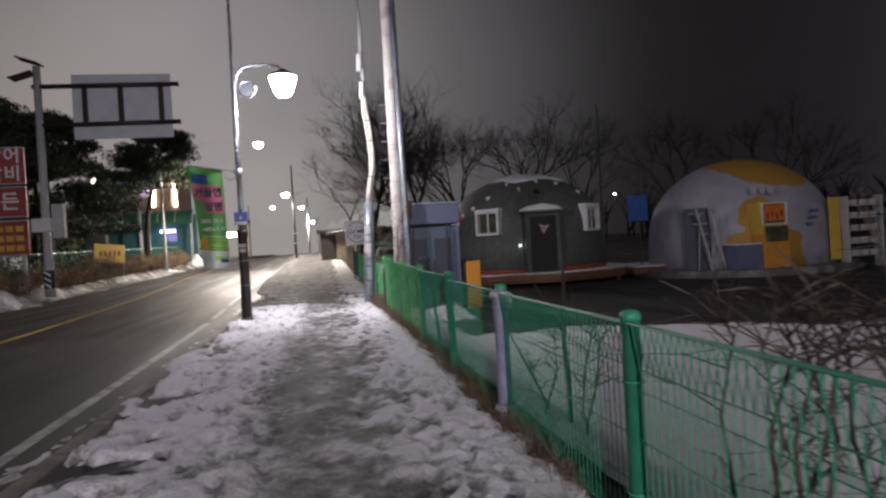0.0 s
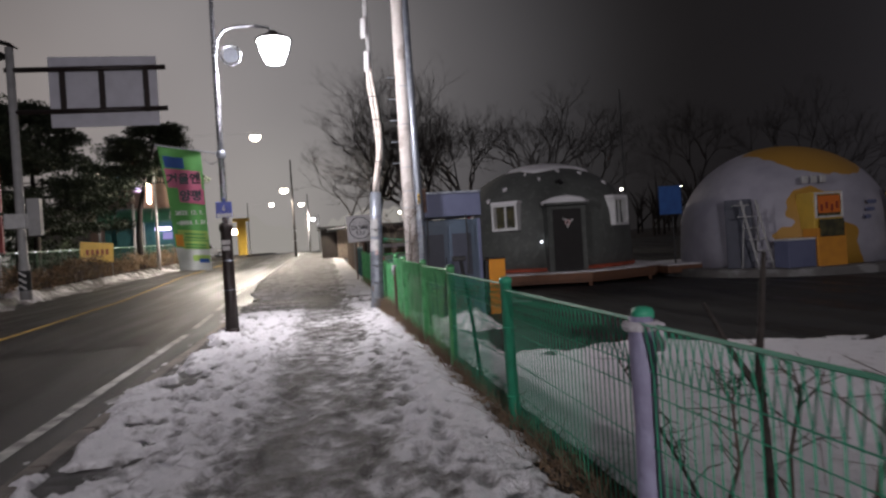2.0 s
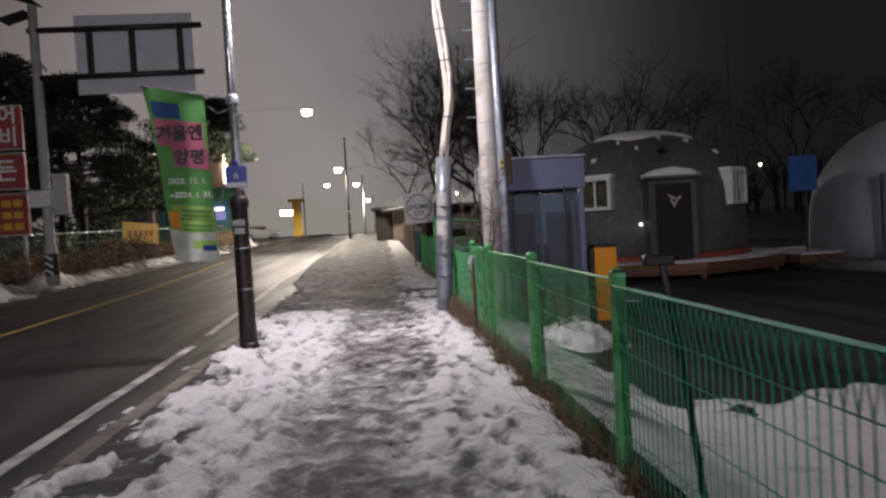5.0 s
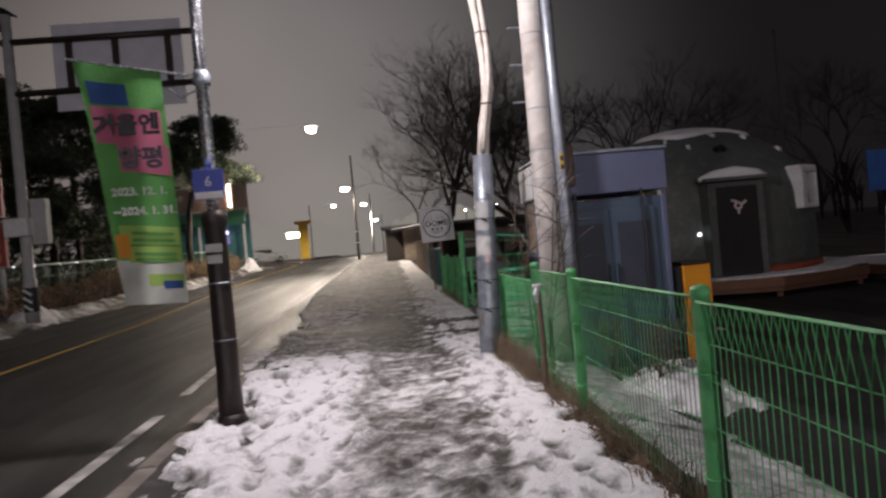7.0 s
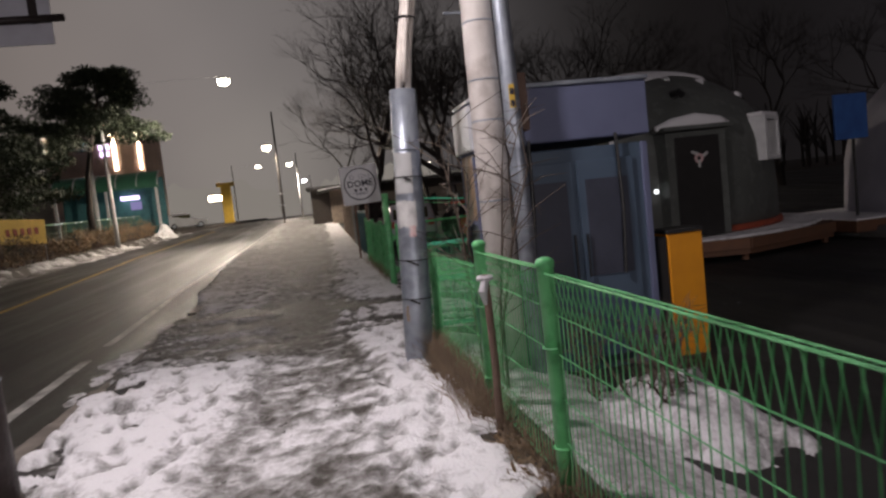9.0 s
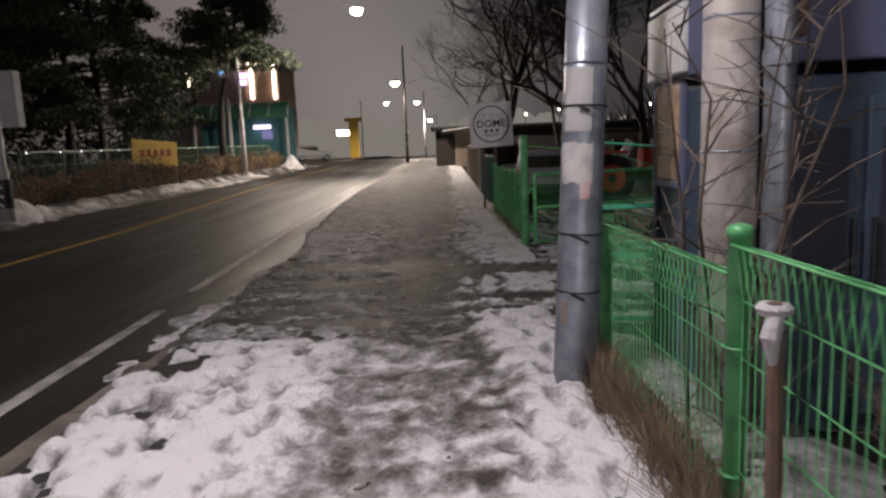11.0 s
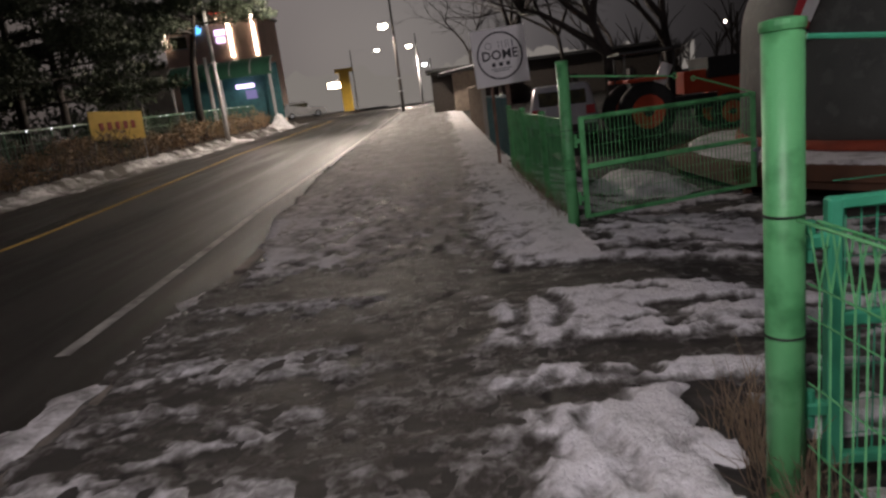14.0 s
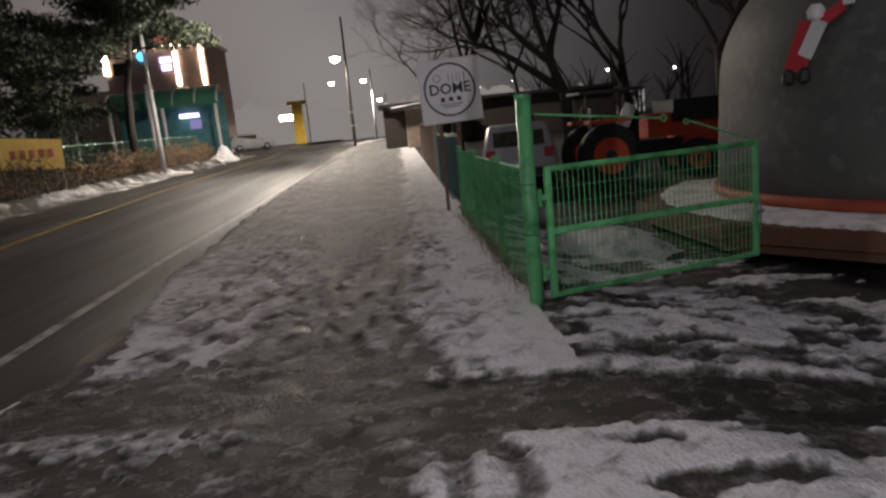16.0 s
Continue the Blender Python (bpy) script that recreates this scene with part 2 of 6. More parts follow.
DOME_GREY = material("dark_grey_dome_coating", (0.09, 0.097, 0.09), 0.65, 0, (0.066, 0.071, 0.066), 2.5, 0.8, 0.2, 45, 0, 0, (0.11, 0.117, 0.11), 5)
DOOR_BLACK = material("black_door", (0.016, 0.015, 0.015), 0.4, 0, (0.022, 0.02, 0.02), 5, 0.7, 0.1, 40)
RED_TRIM = material("red_brown_timber", (0.3, 0.055, 0.025), 0.7, 0, (0.2, 0.04, 0.02), 5, 0.8, 0.3, 40)
TIMBER = material("deck_timber", (0.13, 0.06, 0.032), 0.75, 0, (0.1, 0.05, 0.03), 6, 0.8, 0.35, 35, 0.2)
DARK_GLASS = material("dark_window_glass", (0.05, 0.05, 0.035), 0.12, 0, (0.11, 0.1, 0.05), 4, 0.9, 0.02, 10)
KIOSK_BLUE = material("blue_grey_kiosk_panel", (0.13, 0.145, 0.24), 0.55, 0, (0.1, 0.115, 0.2), 2, 0.7, 0.06, 40)
KIOSK_TEAL = material("dark_teal_kiosk_panel", (0.075, 0.11, 0.16), 0.4, 0, (0.055, 0.085, 0.13), 2, 0.7, 0.06, 40)
MURAL = material("faded_rock_picture", (0.55, 0.36, 0.22), 0.6, 0, (0.2, 0.11, 0.06), 4.5, 1.0, 0.05, 30, 0, 0, (0.6, 0.48, 0.4), 3)
ORANGE = material("orange_housing", (0.75, 0.3, 0.015), 0.42, 0, (0.62, 0.24, 0.015), 4, 0.6, 0.06, 50)
TARP_BLUE = material("blue_board", (0.04, 0.13, 0.4), 0.5, 0, (0.03, 0.09, 0.3), 4, 0.7, 0.1, 40)
BARK = material("winter_bark", (0.035, 0.028, 0.024), 0.9, 0, (0.02, 0.016, 0.014), 8, 0.8, 0.7, 30)
TWIG = material("thin_twigs", (0.12, 0.09, 0.07), 0.7, 0, (0.06, 0.045, 0.036), 8, 0.8, 0.3, 40)
NEEDLES = material("pine_needles", (0.055, 0.07, 0.04), 0.9, 0, (0.034, 0.045, 0.026), 2, 0.9, 0.2, 20)
DRY_LEAF = material("dry_hedge_leaves", (0.3, 0.2, 0.12), 0.85, 0, (0.19, 0.14, 0.08), 2, 0.9, 0.2, 20)
DRY_GRASS = material("dry_grass", (0.24, 0.175, 0.115), 0.85, 0, (0.13, 0.092, 0.062), 4, 0.9, 0.2, 20)
SIGN_RED = material("maroon_sign_board", (0.32, 0.06, 0.06), 0.5, 0, (0.26, 0.05, 0.05), 2, 0.7, 0.05, 30)
SIGN_GREY = material("bare_aluminium_sign_back", (0.62, 0.62, 0.69), 0.5, 0.0, (0.52, 0.52, 0.58), 2, 0.7, 0.05, 30)
POLE_GREY = material("grey_painted_post", (0.45, 0.45, 0.45), 0.6, 0, (0.34, 0.34, 0.34), 4, 0.7, 0.1, 40)
WALL_PINK = material("rendered_restaurant_wall", (0.6, 0.44, 0.37), 0.8, 0, (0.48, 0.35, 0.29), 1, 0.7, 0.1, 20)
WALL_GREY = material("pale_rendered_wall", (0.34, 0.33, 0.31), 0.85, 0, (0.24, 0.235, 0.225), 1, 0.7, 0.15, 20)
CANOPY = material("green_canopy_sheet", (0.04, 0.15, 0.09), 0.4, 0, (0.03, 0.11, 0.07), 2, 0.7, 0.05, 20)
OLIVE = material("dull_olive_fence_coating", (0.06, 0.13, 0.07), 0.6, 0, (0.04, 0.09, 0.05), 4, 0.8, 0.15, 30)
TEAL = material("teal_site_panel", (0.03, 0.12, 0.13), 0.6, 0, (0.02, 0.08, 0.09), 3, 0.8, 0.15, 30)
PLYWOOD = material("weathered_plywood", (0.3, 0.24, 0.19), 0.8, 0, (0.2, 0.16, 0.13), 4, 0.8, 0.2, 30)
YELLOW = material("yellow_panel", (0.65, 0.42, 0.06), 0.55, 0, (0.5, 0.32, 0.05), 2, 0.7, 0.05, 30)
BANNER_YELLOW = material("yellow_banner_cloth", (0.8, 0.58, 0.14), 0.75, 0, (0.65, 0.45, 0.1), 3, 0.7, 0.2, 30)
CAR_WHITE = material("white_car_paint", (0.55, 0.56, 0.58), 0.25, 0, (0.45, 0.46, 0.48), 2, 0.6, 0.03, 30, 0, 0.6)
TYRE = material("tyre_rubber", (0.012, 0.012, 0.012), 0.85, 0, (0.02, 0.018, 0.016), 6, 0.8, 0.4, 40)
TRACTOR_RED = material("orange_red_tractor_paint", (0.5, 0.06, 0.02), 0.4, 0, (0.38, 0.045, 0.018), 4, 0.7, 0.05, 40)
LILAC = material("lilac_wrapping", (0.3, 0.29, 0.42), 0.6, 0, (0.22, 0.2, 0.3), 8, 0.8, 0.4, 30)
WRAP_CLOTH = material("white_cloth_strip", (0.55, 0.53, 0.55), 0.85, 0, (0.4, 0.38, 0.42), 9, 0.8, 0.5, 40)
RUST_WOOD = material("old_wooden_stake", (0.17, 0.11, 0.085), 0.85, 0, (0.1, 0.065, 0.05), 8, 0.8, 0.4, 40)
DARK_SLAB = material("dark_concrete_slab", (0.12, 0.115, 0.11), 0.8, 0, (0.08, 0.076, 0.072), 3, 0.8, 0.3, 40, 0, 0, (0.22, 0.22, 0.22), 1.5)
DOOR_SLATE = material("slate_blue_door", (0.045, 0.05, 0.075), 0.5, 0, (0.03, 0.035, 0.055), 4, 0.7, 0.1, 40)
SIGN_WHITE = material("white_sign_face", (0.86, 0.85, 0.87), 0.55, 0, (0.78, 0.76, 0.78), 3, 0.6, 0.05, 30)
CARD_RED = material("red_board_print", (0.5, 0.04, 0.05), 0.6, 0, (0.42, 0.03, 0.04), 6, 0.6, 0.05, 40)

LAMP_GLOW = glow("lit_lamp_glass", (0.95, 0.97, 1.0), 14.0)
WARM_GLOW = glow("warm_lamp_glass", (1.0, 0.9, 0.72), 12.0)
LED = glow("warm_led_strip", (1.0, 0.8, 0.58), 15.0)
LED_BLUE = glow("blue_led_sign", (0.1, 0.45, 1.0), 1.6)
LED_BLUE_DIM = glow("dim_blue_window", (0.55, 0.5, 1.0), 0.25)
LED_RED = glow("red_led_sign", (1.0, 0.12, 0.08), 1.6)
LED_YELLOW = glow("yellow_led_sign", (1.0, 0.7, 0.1), 1.6)
LED_VIOLET = glow("violet_led_sign", (0.75, 0.6, 1.0), 2.2)
TINY_LIGHT = glow("tiny_string_light", (0.9, 0.95, 1.0), 1.5)
FIRE_GLOW = glow("orange_shop_display", (1.0, 0.25, 0.06), 0.05)



def see_through(m, share):
    """Let part of the light that falls on one side of a cloth come out on the other."""
    n, l = m.node_tree.nodes, m.node_tree.links
    b, out = n["Principled BSDF"], n["Material Output"]
    t, mix = n.new("ShaderNodeBsdfTranslucent"), n.new("ShaderNodeMixShader")
    l.new(b.inputs["Base Color"].links[0].from_socket, t.inputs["Color"])
    mix.inputs[0].default_value = share
    l.new(b.outputs[0], mix.inputs[1])
    l.new(t.outputs[0], mix.inputs[2])
    l.new(mix.outputs[0], out.inputs["Surface"])


for cloth_material in (BANNER, BANNER_WHITE, BANNER_YELLOW, PINK, BLUE_PRINT, LIME_PRINT):
    see_through(cloth_material, 0.3)

# ---- mesh tools ----
RNG = random.Random(7)


class Shape:
    """Collects vertices and faces of one mesh."""

    def __init__(self):
        self.v, self.f = [], []

    def add(self, verts, faces):
        o = len(self.v)
        self.v.extend(verts)
        self.f.extend([tuple(i + o for i in fc) for fc in faces])
        return self

    def box(self, c, size, m=None):
        x, y, z = (s / 2 for s in size)
        e = min(0.012, 0.18 * min(size))
        vs = []
        for sz in (-1, 1):
            for sx, sy in ((-1, -1), (1, -1), (1, 1), (-1, 1)):
                vs += [(sx * (x - e), sy * (y - e), sz * z), (sx * (x - e), sy * y, sz * (z - e)), (sx * x, sy * (y - e), sz * (z - e))]
        i = lambda k, q, w: (k * 4 + q) * 3 + w
        fs = [tuple(i(0, q, 0) for q in (3, 2, 1, 0)), tuple(i(1, q, 0) for q in (0, 1, 2, 3))]
        for q in range(4):
            p = (q + 1) % 4
            a, b = (1, 1) if q in (0, 2) else (2, 2)
            fs.append((i(0, q, a), i(0, p, b), i(1, p, b), i(1, q, a)))
            o = 3 - a
            fs.append((i(0, q, 1 if a == 2 else 2), i(0, q, a), i(1, q, a), i(1, q, 1 if a == 2 else 2)))
            fs.append((i(0, p, 0), i(0, p, b), i(0, q, a), i(0, q, 0)))
            fs.append((i(1, q, 0), i(1, q, a), i(1, p, b), i(1, p, 0)))
            for k in (0, 1):
                fs.append((i(k, q, 0), i(k, q, 1), i(k, q, 2)) if (k == 1) == (q in (1, 3)) else (i(k, q, 0), i(k, q, 2), i(k, q, 1)))
        t = Matrix.Translation(c) @ (m or Matrix())
        return self.add([tuple(t @ Vector(p)) for p in vs], fs)

    def tube(self, path, radii, seg=8, caps=True):
        path = [Vector(p) for p in path]
        if not hasattr(radii, "__len__"):
            radii = [radii] * len(path)
        o, rings = len(self.v), len(path)
        ref = None
        for k, p in enumerate(path):
            d = (path[min(k + 1, rings - 1)] - path[max(k - 1, 0)]).normalized()
            if ref is None:
                ref = d.orthogonal().normalized()
            ref = (ref - d * ref.dot(d))
            ref = ref.normalized() if ref.length > 1e-6 else d.orthogonal().normalized()
            side = d.cross(ref)
            for s in range(seg):
                a = 2 * math.pi * s / seg
                self.v.append(tuple(p + (ref * math.cos(a) + side * math.sin(a)) * radii[k]))
        for k in range(rings - 1):
            for s in range(seg):
                q = (s + 1) % seg
                self.f.append((o + k * seg + s, o + k * seg + q, o + (k + 1) * seg + q, o + (k + 1) * seg + s))
        if caps:
            self.f.append(tuple(o + s for s in reversed(range(seg))))
            self.f.append(tuple(o + (rings - 1) * seg + s for s in range(seg)))
        return self

    def lathe(self, profile, seg=24, c=(0, 0, 0)):
        """profile: radius and height from the bottom to the top."""
        return self.tube([(c[0], c[1], c[2] + z + 1e-5 * k) for k, (r, z) in enumerate(profile)], [max(r, 0.001) for r, z in profile], seg)

    def ring(self, c, r, wire, axis="y", seg=28):
        pts = []
        for k in range(seg + 1):
            a = 2 * math.pi * k / seg
            u, w = r * math.cos(a), r * math.sin(a)
            pts.append((c[0] + u, c[1], c[2] + w) if axis == "y" else (c[0], c[1] + u, c[2] + w) if axis == "x" else (c[0] + u, c[1] + w, c[2]))
        return self.tube(pts, wire, 6, False)

    def mesh(self, name, smooth=False):
        me = bpy.data.meshes.new(name)
        me.from_pydata(self.v, [], self.f)
        me.update()
        if smooth:
            me.polygons.foreach_set("use_smooth", [True] * len(me.polygons))
        return me


def thing(name, x, y, z, label, category, group="", kind="", turn=0.0):
    ob = new(name)
    ob.empty_display_size = 0.1
    ob.matrix_basis = pose(x, y, z, 0, 0, turn)
    return tagged(ob, label, category, group, kind)


def part(name, shape, mat, parent, label="", smooth=False, m=None):
    ob = new(name, shape.mesh(name, smooth) if isinstance(shape, Shape) else shape)
    if not ob.data.materials:
        ob.data.materials.append(mat)
    ob.parent = parent
    if m is not None:
        ob.matrix_basis = m
    return tagged(ob, label)


def solo(name, shape, mat, label, category, x=0, y=0, z=0, kind="", smooth=False, group="", turn=0.0):
    ob = new(name, shape.mesh(name, smooth) if isinstance(shape, Shape) else shape)
    if not ob.data.materials:
        ob.data.materials.append(mat)
    ob.matrix_basis = pose(x, y, z, 0, 0, turn)
    return tagged(ob, label, category, group, kind)


def lettering(name, text, size, mat, parent, m, bold=0.0):
    """Words as a thin solid mesh, set centred at the pose m under parent."""
    cu = bpy.data.curves.new(name, "FONT")
    cu.body, cu.size, cu.align_x, cu.align_y, cu.extrude, cu.offset = text, size, "CENTER", "CENTER", 0.002, bold
    cu.resolution_u = 2
    tmp = bpy.data.objects.new(name, cu)
    scene.collection.objects.link(tmp)
    me = bpy.data.meshes.new_from_object(tmp.evaluated_get(bpy.context.evaluated_depsgraph_get()))
    bpy.data.objects.remove(tmp)
    me.name = name
    me.materials.clear()
    return part(name, me, mat, parent, "", False, m)


FACING = pose(0, 0, 0, 90, 0, 0)  # text that faces -y


def lattice(nx, ny, seed):
    return np.random.RandomState(seed).rand(nx, ny)


def value_noise(x, y, scale, seed):
    g = lattice(257, 257, seed)
    u, w = x * scale + 1000.0, y * scale + 1000.0
    i, j = np.floor(u).astype(int), np.floor(w).astype(int)
    a, b = u - i, w - j
    a, b = a * a * (3 - 2 * a), b * b * (3 - 2 * b)
    i, j, i1, j1 = i % 256, j % 256, (i + 1) % 256, (j + 1) % 256
    return (g[i, j] * (1 - a) + g[i1, j] * a) * (1 - b) + (g[i, j1] * (1 - a) + g[i1, j1] * a) * b


def fbm(x, y, scale, seed, octaves=4):
    t, amp, tot = 0.0, 1.0, 0.0
    for k in range(octaves):
        t = t + amp * value_noise(x, y, scale * 2 ** k, seed + k)
        tot += amp
        amp *= 0.5
    return t / tot


def ramp01(v, a, b):
    t = np.clip((v - a) / (b - a), 0, 1)
    return t * t * (3 - 2 * t)


def rise(y):
    """Height of the street, which climbs gently beyond the gate."""
    return 0.018 * np.clip(np.asarray(y, float) - 28, 0, 50)


def sheet(xs, ys, zf):
    """A height-field mesh over the lines xs and ys."""
    X, Y = np.meshgrid(xs, ys)
    Z = zf(X, Y)
    nx, ny = len(xs), len(ys)
    v = np.stack([X.ravel(), Y.ravel(), Z.ravel()], 1)
    i = (np.arange(ny - 1)[:, None] * nx + np.arange(nx - 1)[None, :]).ravel()
    f = np.stack([i, i + 1, i + nx + 1, i + nx], 1)
    me = bpy.data.meshes.new("sheet")
    me.from_pydata(v.tolist(), [], f.tolist())
    me.update()
    me.polygons.foreach_set("use_smooth", [True] * len(me.polygons))
    return me, X, Y, Z


# ---- ground, road and pavement ----


def ground_height(X, Y):
    drive = ramp01(Y, 18.3, 18.9) * (1 - ramp01(Y, 22.9, 23.6))
    edge0 = 1.55 + 0.1 * drive
    yard = -0.25 * ramp01(X, edge0, 2.8 + 1.5 * drive)
    far = ramp01(Y, 34, 44)
    yard = yard * (1 - far)
    verge = 0.28 * ramp01(-X, 11.2, 11.9)
    under = -0.16 * ramp01(X, -11.6, -11.3) * (1 - ramp01(X, 1.2, 1.5))
    return rise(Y) + yard + verge + under


xs = np.unique(np.concatenate([np.array([-900, -500, -250, -120, -70, -45, -30, -22, -17, -14]), np.arange(-12.6, 4.6, 0.2), np.arange(5, 30, 1.0), np.array([35, 45, 70, 120, 250, 500, 900])]))
ys = np.unique(np.concatenate([np.array([-300, -120, -60, -30, -15]), np.arange(-8, 60, 0.4), np.arange(60, 130, 3.0), np.array([150, 200, 300, 500, 900])]))
me, *_ = sheet(xs, ys, ground_height)
me.materials.append(SOIL)
me.materials.append(YARD)
me.materials.append(PAVING)
for p in me.polygons:
    c = p.center
    if c.x > 1.6 and c.y < 60:
        p.material_index = 2 if c.x < 4.2 and 18.3 < c.y < 29 else 1
ground = tagged(new("ground", me), "dark wet tarmac yard and winter soil", "ground", kind="structure")

ROAD_Z = -0.06
ys_road = np.concatenate([np.arange(-30, 30, 1.0), np.arange(30, 260, 4.0)])
me, *_ = sheet(np.linspace(-11.35, -2.0, 12), ys_road, lambda X, Y: rise(Y) + ROAD_Z + 0.05 * np.sin(np.clip((X + 11.4) / 9.4, 0, 1) * math.pi))
me.materials.append(ASPHALT)
road = tagged(new("road", me), "two-lane street of dark damp asphalt", "road", kind="structure")
me, *_ = sheet(np.linspace(-1.86, 1.62, 8), ys_road, lambda X, Y: rise(Y) + 0 * X)
me.materials.append(PAVING)
pavement = tagged(new("pavement", me), "footway of dark icy asphalt", "pavement", kind="structure")


def road_z(x, y):
    return float(rise(y)) + ROAD_Z + 0.05 * math.sin(min(1, max(0, (x + 11.4) / 9.4)) * math.pi)


def stripe(name, points, width, mat, label, gaps=()):
    """Painted line along points, 4 mm above the road."""
    s = Shape()
    for (x0, y0), (x1, y1) in zip(points, points[1:]):
        n = max(1, int((y1 - y0) / 1.0))
        for k in range(n):
            a, b = k / n, (k + 1) / n
            xa, ya, xb, yb = x0 + (x1 - x0) * a, y0 + (y1 - y0) * a, x0 + (x1 - x0) * b, y0 + (y1 - y0) * b
            if any(g0 < (ya + yb) / 2 < g1 for g0, g1 in gaps):
                continue
            za, zb = road_z(xa, ya) + 0.008, road_z(xb, yb) + 0.008
            w = width / 2
            s.add([(xa - w, ya, za), (xa + w, ya, za), (xb + w, yb, zb), (xb - w, yb, zb)], [(0, 1, 2, 3)])
    return solo(name, s, mat, label, "road marking", kind="structure")


stripe("trim_centre_line", [(-4.9, -10), (-6.35, 18.6), (-6.75, 24.2), (-7.2, 31), (-8.0, 43), (-8.4, 70)], 0.14, YELLOW_LINE, "worn yellow centre line on the asphalt")
stripe("trim_edge_line", [(-2.3, -10), (-2.42, 8), (-2.5, 16), (-2.85, 24), (-3.05, 28), (-2.95, 34), (-2.9, 70)], 0.13, WHITE_LINE, "worn white edge line beside the kerb", ((16.2, 17.4), (19.6, 21.3)))

kerb = thing("kerb", -1.93, 0, 0, "row of stained concrete kerb stones", "kerb", kind="structure")
stone = Shape().box((0, 0, 0), (0.15, 0.985, 0.24)).mesh("kerb_stone")
for k in range(110):
    y = -9.5 + k
    low = 0.045 if 18.2 < y < 23.4 else 0.0
    part("kerb_stone", stone, KERB, kerb, m=pose(0.02 * math.sin(k * 1.7), y, float(rise(y)) - 0.105 - low, 0.3 * math.sin(k), 0, 0.4 * math.sin(k * 2.3)))

# snow on the footway: thin, trampled in the middle, banked at both sides


def footprints(X, Y, xs, ys, lanes, seed, y0, y1):
    """Depth of shoe prints, 0 to 1 with a low raised rim, scattered along lanes of (x, spread, count)."""
    steps = np.zeros_like(X)
    walker = np.random.RandomState(seed)
    for lane, spread, count in lanes:
        for k in range(count):
            fx = lane + walker.normal(0, spread)
            fy = y0 + (y1 - y0) * (k + walker.rand()) / count
            a = walker.normal(0, 0.35)
            size = walker.uniform(0.8, 1.15)
            cx, cy = (np.abs(xs - fx) < 0.35).nonzero()[0], (np.abs(ys - fy) < 0.35).nonzero()[0]
            if len(cx) < 2 or len(cy) < 2:
                continue
            win = (slice(cy[0], cy[-1] + 1), slice(cx[0], cx[-1] + 1))
            dx, dy = X[win] - fx, Y[win] - fy
            u, w = dx * math.cos(a) + dy * math.sin(a), -dx * math.sin(a) + dy * math.cos(a)
            r = (u / (0.058 * size)) ** 2 + (w / (0.135 * size)) ** 2
            dent = np.exp(-np.minimum(r, 6) ** 2 * 0.7) - 0.3 * np.exp(-(np.sqrt(r) - 1.45) ** 2 * 9)
            steps[win] = np.where(dent > 0, np.maximum(steps[win], dent), np.where(steps[win] > 0, steps[win], dent))
    return steps


def gateway(X, Y, steps):
    """Snow left in the driven gateway: wheel ruts swept bare across it, a band of snow between them and streaky crusts on the footway."""
    mid, fine, crumb = fbm(X, Y, 3.0, 17), fbm(X, Y, 8.0, 23), fbm(X, Y, 19.0, 29, 3)
    v = Y + 0.15 * (X - 1.0) + 0.16 * (mid - 0.5) + 0.1 * (fine - 0.5)
    side = ramp01(X + 0.5 * (mid - 0.5) + 0.25 * (fine - 0.5), 0.35, 0.75)
    rut = np.zeros_like(X)
    for c, w in ((19.27, 0.13), (19.8, 0.2), (21.38, 0.36)):
        rut = np.maximum(rut, 1 - ramp01(np.abs(v - c), w - 0.07, w + 0.05))
    right = 1 - rut
    right = right * (1 - 0.85 * ramp01(fbm(X * 0.6, Y * 1.3, 4.0, 163, 4), 0.52, 0.6))
    coarse, pepper = fbm(X * 0.5, Y * 1.8, 2.6, 151, 5), fbm(X * 0.75, Y * 1.4, 11.0, 157, 4)
    streaks = ramp01(0.5 * coarse + 0.5 * pepper, 0.48, 0.6)
    trail = np.exp(-((X - 0.1) / 0.5) ** 4)
    swept = 1 - ramp01(np.abs(v - 21.55), 0.18, 0.42)
    left = streaks * (1 - 0.75 * swept) * (1 - 0.45 * trail)
    cover = side * right + (1 - side) * left
    holes = np.clip(steps, 0, 1)
    z = 0.0 + 0.035 * cover * (0.6 + 0.7 * side) + 0.03 * (fine - 0.5) * (0.35 + cover) + 0.03 * (crumb - 0.5) * (0.4 + cover) - 0.03 * holes * cover
    trod = 0.98 - (0.56 + 0.32 * side) * ramp01(cover, 0.1, 0.85) + 0.7 * holes * side * cover + 0.9 * (pepper - 0.5) + 0.5 * (crumb - 0.5)
    return z, trod


